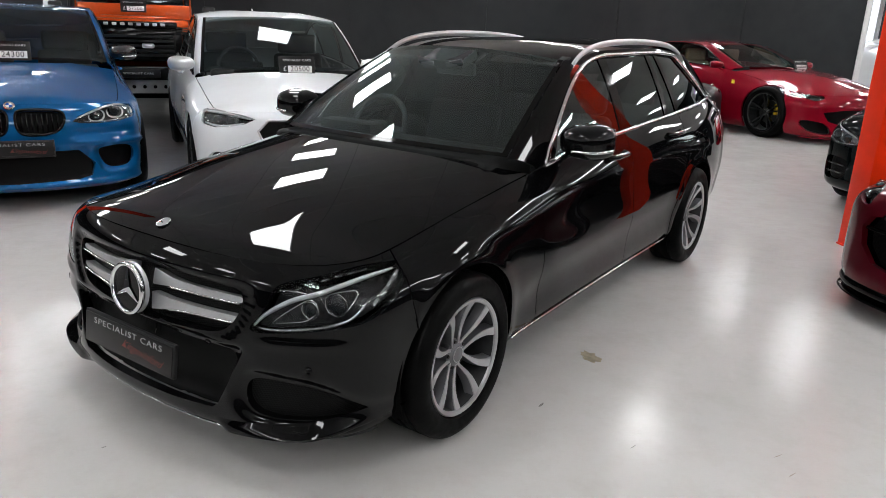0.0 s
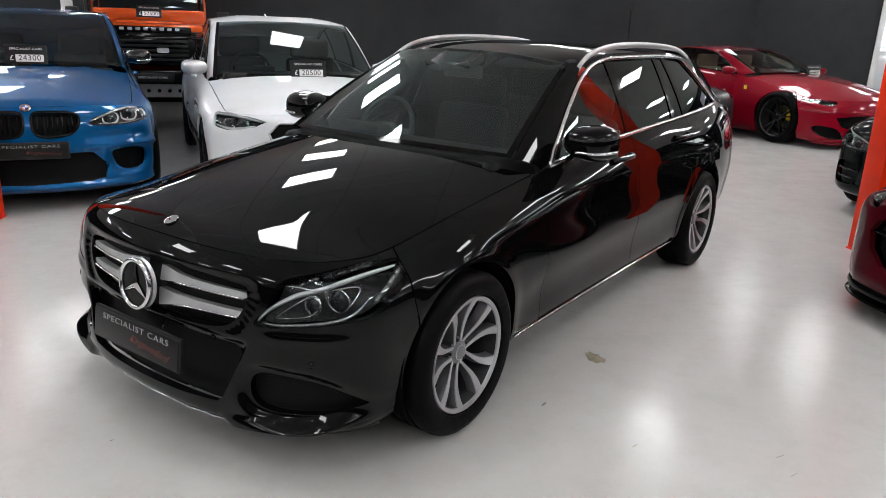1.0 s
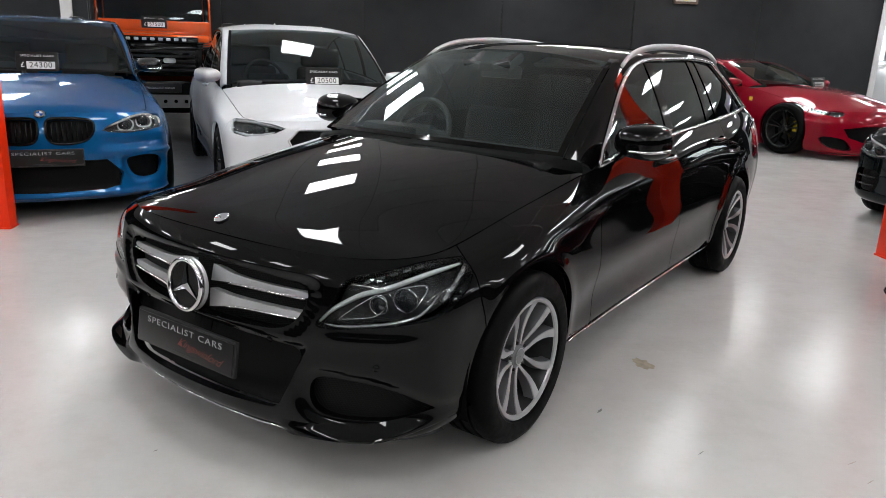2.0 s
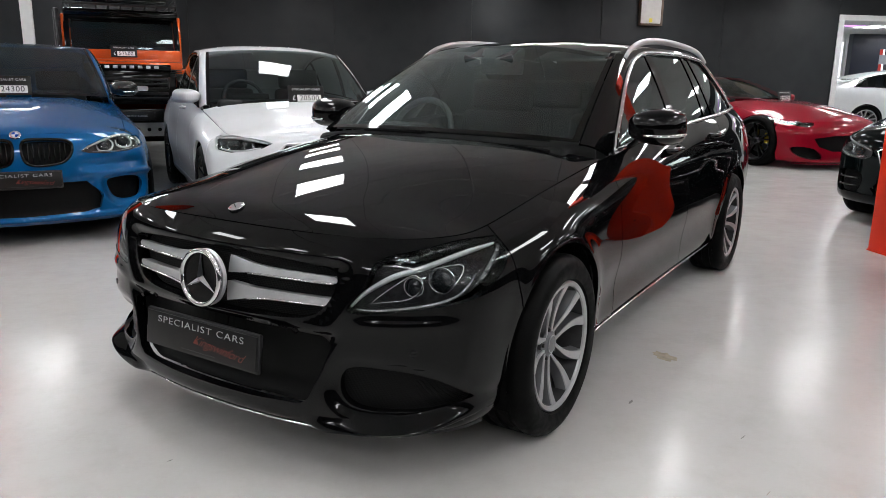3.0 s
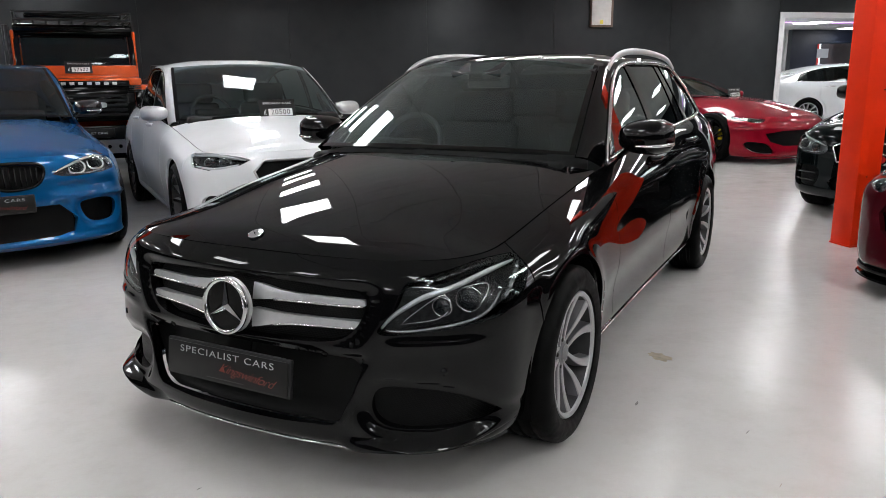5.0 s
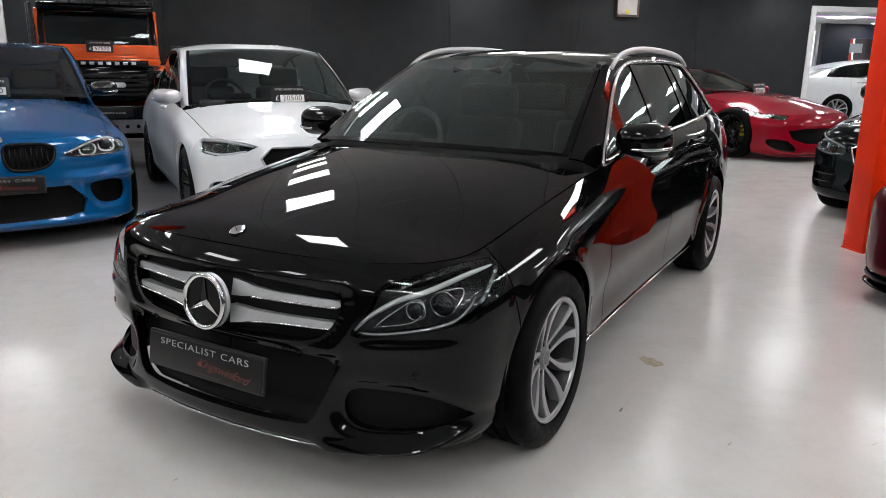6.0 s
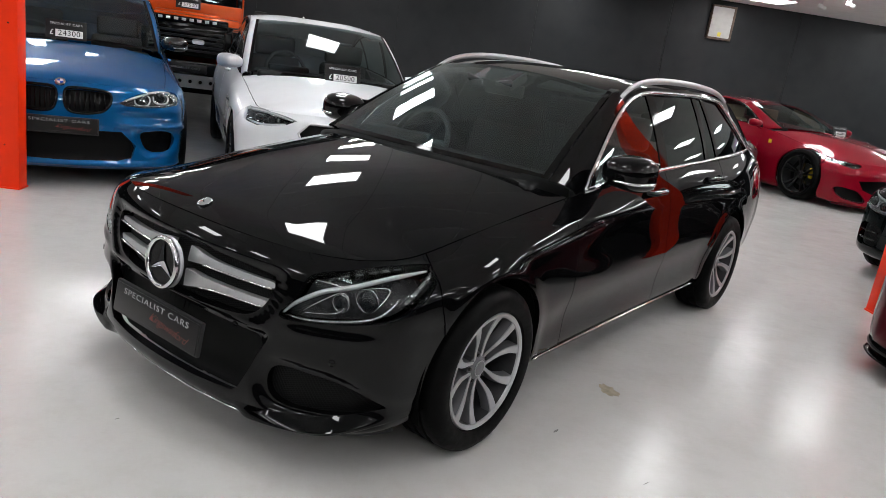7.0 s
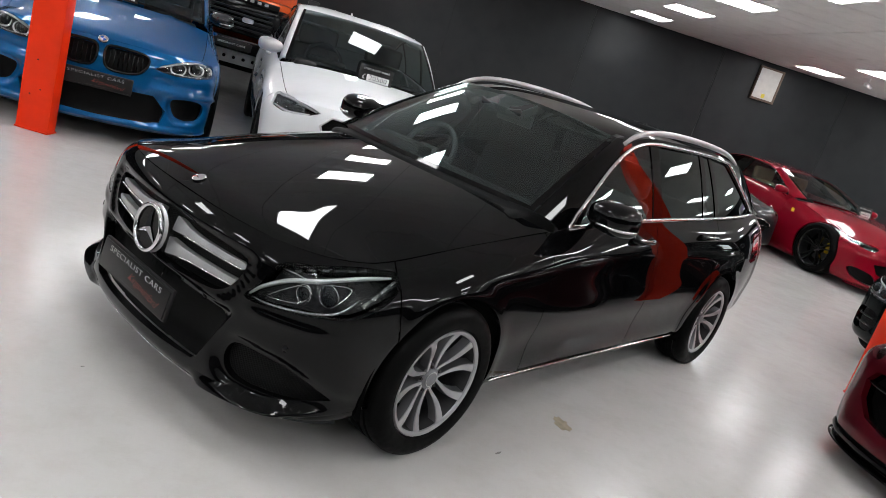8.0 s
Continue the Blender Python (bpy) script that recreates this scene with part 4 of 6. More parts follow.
def floor_material():
    """Pale epoxy paint: broad stains, worn patches, trowel waves and fine specks."""
    m = mat("pale_floor_paint", (0.50, 0.485, 0.465), 0.28)
    nt = m.node_tree
    b = nt.nodes["Principled BSDF"]
    tc = nt.nodes.new("ShaderNodeTexCoord")

    def tex(scale, detail=6.0, rough=0.6, stretch=(1, 1, 1)):
        mp = nt.nodes.new("ShaderNodeMapping")
        mp.inputs["Scale"].default_value = stretch
        n = nt.nodes.new("ShaderNodeTexNoise")
        n.inputs["Scale"].default_value, n.inputs["Detail"].default_value, n.inputs["Roughness"].default_value = scale, detail, rough
        nt.links.new(tc.outputs["Object"], mp.inputs["Vector"])
        nt.links.new(mp.outputs["Vector"], n.inputs["Vector"])
        return n.outputs["Fac"]

    def ramp(v, a, b2, lo=0.0, hi=1.0):
        r = nt.nodes.new("ShaderNodeMapRange")
        r.inputs["From Min"].default_value, r.inputs["From Max"].default_value = a, b2
        r.inputs["To Min"].default_value, r.inputs["To Max"].default_value = lo, hi
        nt.links.new(v, r.inputs["Value"])
        return r.outputs["Result"]

    def blend(f, a, c):
        x = nt.nodes.new("ShaderNodeMix")
        x.data_type = "RGBA"
        for key, v in (("A", a), ("B", c)):
            if isinstance(v, tuple):
                x.inputs[key].default_value = (*v, 1)
            else:
                nt.links.new(v, x.inputs[key])
        nt.links.new(f, x.inputs["Factor"])
        return x.outputs["Result"]
    base = blend(ramp(tex(0.7), 0.35, 0.7), (0.56, 0.55, 0.535), (0.525, 0.51, 0.495))
    base = blend(ramp(tex(6.0, 8.0, 0.7), 0.46, 0.78, 0, 0.7), base, (0.475, 0.455, 0.43))
    base = blend(ramp(tex(38.0, 4.0, 0.6), 0.74, 0.80, 0, 0.5), base, (0.34, 0.32, 0.30))
    base = blend(ramp(tex(5.0, 7.0, 0.75, (1, 7, 1)), 0.64, 0.78, 0, 0.55), base, (0.43, 0.41, 0.385))
    nt.links.new(base, b.inputs["Base Color"])
    nt.links.new(ramp(tex(2.2, 7.0, 0.65), 0.3, 0.7, 0.13, 0.25), b.inputs["Roughness"])
    b.inputs["Specular IOR Level"].default_value = 0.29
    b1 = nt.nodes.new("ShaderNodeBump")
    b1.inputs["Strength"].default_value, b1.inputs["Distance"].default_value = 0.22, 0.01
    nt.links.new(tex(3.5, 6.0, 0.6, (1, 2.2, 1)), b1.inputs["Height"])
    b2 = nt.nodes.new("ShaderNodeBump")
    b2.inputs["Strength"].default_value, b2.inputs["Distance"].default_value = 0.12, 0.002
    nt.links.new(tex(90.0, 3.0), b2.inputs["Height"])
    nt.links.new(b1.outputs["Normal"], b2.inputs["Normal"])
    nt.links.new(b2.outputs["Normal"], b.inputs["Normal"])
    return m


def slab(name, u0, u1, v0, v1, z0, z1, m, bevel=0.0, parent=None, label=""):
    me = bm_mesh(name, box_bm(u1 - u0, v1 - v0, z1 - z0, ((u0 + u1) / 2, (v0 + v1) / 2, (z0 + z1) / 2), bevel), m)
    ob = part(name, me, parent, label)
    if parent is None:
        ob.matrix_basis = ROOM
    return ob


def setting(ob, label, category):
    return tagged(ob, label, category, kind="structure")


U0, U1, V0, V1 = -13.0, 19.0, -9.0, 12.0
DOOR = (11.15, 14.4, 2.60)
setting(slab("floor", U0 - 1, U1 + 1, V0 - 1, 22, -0.12, 0, floor_material()), "pale grey glossy painted concrete floor", "floor")
wall = setting(slab("wall_north", U0, DOOR[0], V1 + .02, V1 + .30, 0, CEIL, M_GAP), "charcoal panelled wall", "wall")
for k in range(-5, 5):
    a, b = max(U0, 0.27 + 2.7 * k), min(DOOR[0], 0.27 + 2.7 * (k + 1))
    if b > a:
        slab("wall_panel", a + .004, b - .004, V1 - .005, V1 + .02, 0.0, CEIL - .002, M_WALL, .002, wall)
setting(slab("wall_north_lintel", DOOR[0], DOOR[1], V1, V1 + .30, DOOR[2], CEIL, M_WALL), "charcoal wall above the doorway", "wall")
setting(slab("wall_north_end", DOOR[1], U1, V1, V1 + .30, 0, CEIL, M_WALL), "charcoal wall", "wall")
# dark walls added out of view to close the room for reflections
for nm, a in (("added_wall_west", (U0 - .2, U0, V0, V1 + .3)), ("added_wall_east", (U1, U1 + .2, V0, 20.2)), ("added_wall_south", (U0, U1, V0 - .2, V0))):
    setting(slab(nm, *a, 0, CEIL, M_WALL), "charcoal wall", "wall")
# doorway lining
lin = setting(slab("door_1", DOOR[0], DOOR[0] + .06, V1 - .03, V1 + .33, 0, DOOR[2], M_WHITE, .005), "wide open doorway with white lining", "doorway")
slab("lining_head", DOOR[0], DOOR[1], V1 - .03, V1 + .33, DOOR[2] - .02, DOOR[2] + .10, M_WHITE, .005, lin)
slab("lining_side", DOOR[1] - .06, DOOR[1], V1 - .03, V1 + .33, 0, DOOR[2] - .02, M_WHITE, .005, lin)
slab("lining_edge", DOOR[0] - .07, DOOR[0], V1 - .03, V1 - .006, 0, DOOR[2] + .10, M_WHITE, .004, lin)
# the space beyond the doorway, with daylight openings
setting(slab("wall_beyond", 14.62, 15.5, 16.0, 16.2, 0, 2.6, M_NAVY), "navy wall beyond the doorway", "wall")
setting(slab("wall_beyond_head", 15.5, U1, 16.0, 16.2, 2.21, 2.6, M_NAVY), "navy wall over the daylight opening", "wall")
setting(slab("wall_beyond_side", 11.0, 11.15, V1 + .3, 20, 0, 2.6, M_NAVY), "navy side wall beyond the doorway", "wall")
setting(slab("ceiling_beyond", 11.0, U1, V1 + .3, 20.2, 2.60, 2.72, M_TILE), "white ceiling beyond the doorway", "ceiling")
M_DAY = mat("daylight_sky", (0.8, 0.85, 0.9), 0.9, emit=((0.85, 0.92, 1.0), 1.6))
# lawn, signs and roof glow a little: daylight put into their materials
M_GRASS = mat("lawn_outside", (0.10, 0.22, 0.05), 0.9, vary=0.3, scale=3, emit=((0.25, 0.5, 0.12), 0.5))
M_OUTRED = mat("red_sign_outside", (0.5, 0.04, 0.03), 0.6, emit=((0.8, 0.1, 0.08), 0.35))
M_OUTBLUE = mat("blue_sign_outside", (0.05, 0.15, 0.6), 0.6, emit=((0.1, 0.3, 0.9), 0.5))
M_ROOFTILE = mat("grey_roof_outside", (0.25, 0.26, 0.28), 0.8, vary=0.2, emit=((0.5, 0.53, 0.58), 0.5))
back = setting(slab("backdrop_outside", 9.0, U1, 20.0, 20.1, 0, CEIL, M_DAY), "bright daylight outside the openings", "backdrop")
slab("lawn_strip", 11.2, 17.6, 19.7, 19.99, 0, .85, M_GRASS, 0, back)
slab("outside_sign_red", 18.1, 18.6, 19.6, 19.9, .4, 2.6, M_OUTRED, 0, back)
slab("outside_roof", 17.6, 18.9, 19.5, 19.6, 1.9, 2.2, M_ROOFTILE, 0, back)
slab("outside_sign_blue", 18.3, 18.9, 19.4, 19.55, 1.2, 1.5, M_OUTBLUE, 0, back)
for u in (13.2, 14.45):
    setting(slab("window_mullion", u, u + .07, 16.05, 16.15, 0, 2.6, M_WHITE), "white window mullion", "window frame")
M_PURPLE = mat("purple_light_strip", (0.5, 0.1, 0.8), 0.5, emit=((0.75, 0.25, 1.0), 3.0))
tagged(slab("light_strip", 12.2, 16.0, 13.4, 13.45, 2.585, 2.6, M_PURPLE), "thin purple light strip under the ceiling beyond the doorway", "light")
# ceiling: one mesh of tiles in a shadowed grid, and a second sheet beyond the wall
bm = bmesh.new()
LAMPS = [(u, 10.75 - 2.15 * k) for u in (-8.0, -4.3, 3.72, 7.05, 10.8, 14.5) for k in range(9)] + [(-.45, 9.8 - 2.08 * k) for k in range(9)]
box_bm(U1 - U0 + 2, 33, .05, ((U0 + U1) / 2, 5.5, CEIL + .045), bm=bm)
nf = len(bm.faces)
for a in np.arange(U0 - .05, U1, 1.2):
    for b in np.arange(V0 - .05, 21, .6):
        box_bm(1.186, .590, .014, (a + .6, b + .3, CEIL + .008), bm=bm)
bm.faces.ensure_lookup_table()
for f in bm.faces[:nf]:
    f.material_index = 1
me = bm_mesh("ceiling", bm, M_TILE)
me.materials.append(M_GRID)
ceil = new("ceiling", me)
ceil.matrix_basis = ROOM
setting(ceil, "white suspended tile ceiling with thin joints", "ceiling")


def panel_lamp(u, v):
    t = thing("ceiling_light", ROOM @ pose(u, v, CEIL), "white panel light set into the ceiling", "ceiling light", "ceiling panel lights")
    f = box_bm(.64, .72, .016, (0, 0, -.004), .003)
    part("lamp_rim", bm_mesh("lamp_rim", f, M_LAMPRIM), t)
    part("diffuser", box_mesh("diffuser", .60, .68, .006, (0, 0, -.013), M_LIGHT, .001), t, "glowing white diffuser")
    return t


lamp0 = panel_lamp(*LAMPS[0])
for u, v in LAMPS[1:]:
    copy_thing(lamp0, ROOM @ pose(u, v, CEIL))
# two more panel lights, added to brighten the space beyond the doorway
for u, v in ((13.2, 13.5), (16.0, 15.2)):
    copy_thing(lamp0, ROOM @ pose(u, v, 2.60))


def column(u0, u1, v0, v1):
    t = thing("column", ROOM @ pose((u0 + u1) / 2, (v0 + v1) / 2, 0), "bright orange painted steel column standing on the floor", "column", "orange columns")
    w, d = u1 - u0, v1 - v0
    part("shaft", box_mesh("shaft", w, d, CEIL, (0, 0, CEIL / 2), M_COLUMN, .012), t)
    part("base_weld", box_mesh("base_weld", w + .012, d + .012, .014, (0, 0, .007), M_COLUMN, .005), t)
    for x, z in ((-.2, .28), (.1, .33), (-.1, .55), (.25, 1.2)):
        part("bolt_hole", tube("bolt_hole", [(x * w, -d / 2 - .0005, z), (x * w, -d / 2 - .0015, z)], .006, M_GAP, seg=10), t)
    return t


column(4.00, 4.21, 1.72, 1.93)
column(-2.69, -2.44, 2.49, 2.62)
# cabinet high on the back wall
cab = thing("wall_cabinet", ROOM @ pose(6.72, V1 - .005, 2.36), "shallow grey-white wall cabinet with a brown rim", "cabinet")
part("cabinet_rim", box_mesh("cabinet_rim", .50, .09, .66, (0, -.045, .33), M_BOXRIM, .008), cab)
part("cabinet_door", box_mesh("cabinet_door", .43, .02, .58, (-.02, -.095, .33), M_BOX, .006), cab)
part("yellow_sticker", box_mesh("yellow_sticker", .07, .003, .08, (-.02, -.1062, .10), mat("yellow_sticker", (0.75, 0.62, 0.08), 0.5), .001), cab)
# white upright at the far end of the back wall
setting(slab("trim_upright", -5.30, -5.10, V1 - .06, V1 - .006, 0, CEIL - .01, M_WHITE, .006), "white upright trim on the dark wall", "trim")


def spot_lamp(u, v):
    t = thing("ceiling_spot", ROOM @ pose(u, v, CEIL), "small white spot lamp hanging from the ceiling", "spot lamp", "ceiling spots")
    part("stem", tube("stem", [(0, 0, 0), (0, 0, -.10)], .010, M_LAMPRIM, up=(0, 1, 0)), t)
    part("head", tube("head", [(-.06, 0, -.10), (.07, 0, -.14)], .035, M_LAMPRIM, seg=14), t)


spot_lamp(7.35, 9.55)
spot_lamp(7.35, 8.75)


def blot(name, x, y, size, seed, m, label, thick=.0008, stretch=1.0, turn=0.0):
    rng = random.Random(seed)
    n = 22
    ang = [2 * math.pi * k / n for k in range(n)]
    r = [size * (0.65 + 0.5 * rng.random()) for _ in ang]
    pts = [(r[k] * math.cos(a) * stretch, r[k] * math.sin(a) / stretch) for k, a in enumerate(ang)]
    v = [(px, py, thick) for px, py in pts] + [(px * 1.03, py * 1.03, 0) for px, py in pts]
    f = [tuple(range(n))] + [(k, n + k, n + (k + 1) % n, (k + 1) % n) for k in range(n)]
    ob = new(name, mesh(name, v, f, m, smooth=False))
    ob.matrix_basis = pose(x, y, 0, 0, 0, turn)
    return tagged(ob, label, "floor mark", "marks on the floor")


blot("floor_stain", 1.02, .97, .055, 3, M_STAIN, "small ochre stain on the pale floor", stretch=1.25, turn=-30)
rng = random.Random(11)
for k in range(26):
    x, y = rng.uniform(-.9, 3.4), rng.uniform(-1.9, 2.2)
    if -1.0 < x < 1.0 and y > -.9:
        continue
    blot("floor_scuff", x, y, rng.uniform(.004, .011), k, M_SCUFF, "short dark scuff on the pale floor", stretch=rng.uniform(1.2, 3.0), turn=rng.uniform(0, 180))
for x, y, size, turn in ((-.62, -1.72, .012, 20), (-.50, -1.86, .016, 35), (-.75, -1.55, .010, 8), (1.95, .62, .007, 64), (2.02, .52, .006, 70), (2.35, .95, .007, 50), (1.62, -.02, .005, 80), (.15, -1.55, .006, 60), (-.15, -1.62, .006, 15)):
    blot("floor_scratch", x, y, size, int(x * 100 + 500), M_SCRATCH, "faint brownish scratch on the pale floor", stretch=3.6, turn=turn)
blot("floor_crack", 1.48, .33, .006, 77, M_SCUFF, "thin dark crack in the pale floor", stretch=3.2, turn=78)

# ---------------------------------------------------------------- the black estate in the middle
def half_loop(sh, pts, n=60, step=.012, smooth=True):
    """A loop on the nose whose straight side lies on the middle line; pts run from the middle, round, back to the middle."""
    p = path3([(x, 0, z) for x, z in pts], n) if smooth else poly([(x, 0, z) for x, z in pts], step, False)
    q = sh.body.near(p, (0, 2), 0, NF + 5)
    q[0, 0] = q[-1, 0] = 0.0
    return np.vstack([q, np.linspace(q[-1], q[0], 14)[1:-1]])


def estate_car():
    car = thing("estate_car", Matrix(), "glossy black estate car with chrome grille and silver roof rails", "car", "cars in the showroom")
    FOG = [(.50, .383), (.60, .396), (.70, .384), (.78, .345), (.822, .288), (.76, .270), (.64, .264), (.54, .270), (.492, .31)]

    def relief(p):
        x, y, z = p[..., 0], p[..., 1], p[..., 2]
        nose = ease((-.30 - y) / .12)
        d = nose * chamfer(x, z, FOG, .05, .024)
        d = d + nose * .012 * np.exp(-((z - .205) / .026) ** 2) * ease((.93 - x) / .14)
        # rounded ridge under the lamp
        d = d + nose * .008 * np.exp(-((z - .530 - .04 * (x - .55)) / .017) ** 2) * ease((x - .50) / .10) * ease((.84 - x) / .10)
        # hollow round the plate and lower intake, with a slanting blade at its side
        d = d - nose * .026 * ease((.44 + (z - .36) * .5 - x) / .055) * ease((z - .258) / .06) * ease((.515 - z) / .04)
        d = d - nose * .014 * ease((.728 - z) / .03) * (1 - ease(loop_distance(np.abs(x), z, [(-.3, .72), (.25, .712), (.42, .70), (.475, .68), (.48, .64), (.45, .575), (.395, .532), (.25, .512), (-.3, .505)]) / .05))
        side = ease((y + .42) / .2) * ease((3.7 - y) / .3)
        d = d + side * arches(y, z, 2.84, .335, .362)
        doors = ease((y - .38) / .25) * ease((2.55 - y) / .25)
        d = d - doors * .009 * np.exp(-((z - .43 - .03 * (y - .6)) / .09) ** 2)
        line = .845 - .012 * (y - .3) - .022 * np.clip(y - 1.2, 0, 9) ** 2 * .5
        d = d + side * .004 * np.exp(-np.sqrt((z - line) ** 2 + .008 ** 2) / .03)
        return d
    sh = Shell(relief=relief)
    B = sh.body
    grille = half_loop(sh, [(0, .712), (.25, .706), (.40, .694), (.462, .676), (.468, .640), (.44, .580), (.39, .540), (.25, .522), (0, .514)])
    intake = half_loop(sh, [(0, .488), (.30, .486), (.42, .480), (.462, .455), (.435, .37), (.40, .29), (.375, .268), (.2, .258), (0, .255)], smooth=False)
    fog = front_loop(sh, FOG)
    lamp_pts = path3([(.512, -.708, .573), (.553, -.685, .639), (.580, -.652, .716), (.660, -.582, .749), (.718, -.467, .763), (.762, -.329, .764), (.798, -.266, .757), (.828, -.295, .733), (.852, -.356, .687), (.851, -.431, .645), (.830, -.497, .615), (.783, -.558, .600), (.714, -.616, .588), (.615, -.669, .573)], 110, True)
    lamp = B.near(lamp_pts)
    car_body(car, sh, PAINT_BLACK, 2.84, (.335, .362), (.625, 1.69, 2.62), holes=[grille, intake, fog, lamp], fine=.45)
    glazing(car, sh, PAINT_BLACK, [(.90, 1.66, .10, .0, TINT), (1.76, 2.38, .0, .0, PRIVACY), (2.44, 2.60, .0, -.06, PRIVACY), (2.66, 3.46, -.06, -.56, PRIVACY)], (.80, 3.54, .06, -.58), PAINT_BLACK, chrome=SATIN_CHROME, frame_r=.0118)
    for flip in (False, True):
        k = -1 if flip else 1
        # fog lamp recess
        part("air_intake", B.cut("air_intake", fog, MESH_HEX, off=-.034, flip=flip, edge=0), car, "black honeycomb air intake")
        # grille slats
        for pts in ([(.06, .690), (.10, .686), (.15, .676), (.22, .670), (.455, .664), (.466, .654), (.458, .645), (.22, .646), (.15, .644), (.105, .638), (.06, .634)], [(.06, .606), (.105, .604), (.15, .600), (.22, .599), (.440, .597), (.450, .588), (.437, .577), (.22, .572), (.15, .562), (.10, .550), (.06, .542)]):
            lp = front_loop(sh, pts, closed_smooth=False)
            part("grille_slat", B.cut("grille_slat", lp, SATIN, off=-.012, flip=flip, edge=.03, step=.015), car, "satin silver grille bar")
            lo = B.at(B.near(path3([(x, 0, z - .0015) for x, z in pts[6:9]], 20), (0, 2), 0, NF), -.004)[0] * [k, 1, 1]
            part("slat_edge", tube("slat_edge", lo, .0035, CHROME, seg=6), car)
        hl = headlamp(car, sh, lamp_pts, [((.757, -.561, .673), .036, LENS_DARK), ((.690, -.620, .652), .027, LENS_DARK)], [
            ([(.522, -.703, .585), (.554, -.687, .623), (.599, -.664, .658), (.636, -.639, .682), (.673, -.615, .697), (.706, -.586, .710), (.733, -.543, .725), (.755, -.483, .738), (.772, -.410, .747), (.788, -.315, .752)], .0085, -.013, LAMP_STRIP),
            ([(.598, -.648, .712), (.650, -.621, .710), (.705, -.593, .699)], .0026, -.010, REFLECTOR),
            ([(.535, -.700, .578), (.588, -.680, .576), (.675, -.639, .587), (.741, -.596, .600), (.793, -.545, .621), (.813, -.510, .648), (.820, -.469, .685)], .0052, -.014, FACET),
            ([(.577, -.682, .596), (.597, -.672, .617), (.635, -.649, .651), (.667, -.625, .678), (.689, -.609, .688), (.712, -.603, .666), (.706, -.614, .639), (.688, -.628, .619), (.639, -.655, .606), (.579, -.682, .597)], .0020, -.020, REFLECTOR),
            ([(.730, -.564, .709), (.759, -.524, .717), (.786, -.486, .713), (.794, -.520, .676), (.782, -.549, .643)], .0028, -.022, REFLECTOR)], flip, depth=.070)
        # daytime lamp modules above the light guide: small dark boxes with a bright front edge
        row = B.near(path3([(.622, -.642, .706), (.650, -.605, .730), (.683, -.558, .743), (.708, -.500, .751), (.728, -.436, .755), (.742, -.366, .757)], 60))
        for q in range(6):
            seg = row[4 + q * 9:10 + q * 9]
            c = B.at(seg, -.020)[0] * [k, 1, 1]
            cell = part("led_cell", tube("led_cell", c, .0085, LAMP_CELL, seg=8, flat=.8), hl)
            part("cell_edge", tube("cell_edge", B.at(seg, -.011)[0] * [k, 1, 1] + [0, 0, -.006], .0014, REFLECTOR, seg=5), cell)
        # faceted reflector at the outer end
        wedge = B.near([(.800, -.300, .744), (.816, -.345, .728), (.830, -.395, .706), (.836, -.435, .682), (.834, -.470, .660)])
        for q in range(4):
            for d, r in ((-.016, .0085), (-.026, .0110)):
                c = B.at(np.linspace(wedge[q], wedge[q + 1], 5)[:4] + [0, -1.2 if d < -.02 else 0], d)[0] * [k, 1, 1]
                part("reflector_facet", tube("reflector_facet", c, r, LAMP_CELL if d < -.02 else FACET, seg=5, flat=.6), hl)
        mirror(car, (.915, .955, 1.050), (.240, .21, .172), PAINT_BLACK, flip, strip=CHROME, low_mat=GLOSS_BLACK)
        # door handles with bright edge
        for y, z in ((1.50, .905), (2.42, .93)):
            x = B.at(sh.yz(y, z))[0][0][0]
            h = part("door_handle", tube("door_handle", path3([((x - .004) * k, y - .115, z), ((x + .030) * k, y - .08, z), ((x + .036) * k, y, z + .002), ((x + .030) * k, y + .08, z + .002), ((x - .004) * k, y + .115, z + .002)], 24), .015, PAINT_BLACK, seg=10, flat=.9), car)
            part("handle_trim", tube("handle_trim", path3([((x + .030) * k, y - .085, z + .012), ((x + .044) * k, y, z + .014), ((x + .030) * k, y + .085, z + .014)], 16), .004, CHROME, seg=6), h)
        # bright strip on the sill
        pts = [B.at(sh.yz(y, .262), .004)[0][0] * [k, 1, 1] for y in np.linspace(.40, 2.42, 40)]
        part("sill_trim", tube("sill_trim", pts, .007, CHROME, seg=6, flat=.7), car, "thin bright strip along the sill")
        # roof rail
        rail = path3([(.600 * k, 1.36, 1.352), (.594 * k, 1.46, 1.400), (.587 * k, 1.70, 1.446), (.580 * k, 2.2, 1.462), (.574 * k, 2.6, 1.452), (.567 * k, 2.95, 1.424), (.562 * k, 3.16, 1.375)], 50)
        part("roof_rail", tube("roof_rail", rail, .0140, SATIN, seg=12, flat=1.25, taper=.35), car, "satin aluminium roof rail")
        # tail lamp wrapping round the corner
        tl = B.near(path3([(.82, 3.42, .93), (.80, 3.56, .95), (.70, 3.75, .95), (.70, 3.78, .80), (.82, 3.55, .78), (.86, 3.38, .84)], 40, True))
        part("tail_lamp", B.cut("tail_lamp", tl, RED_LENS, off=.003, flip=flip, edge=.01), car, "red wraparound tail lamp")
        # the flat wing that stands out under each side intake
        xs = np.linspace(.36, .855, 34)
        f = (xs - xs[0]) / (xs[-1] - xs[0])
        fade = ease(f / .18) * ease((1 - f) / .34)
        rows = []
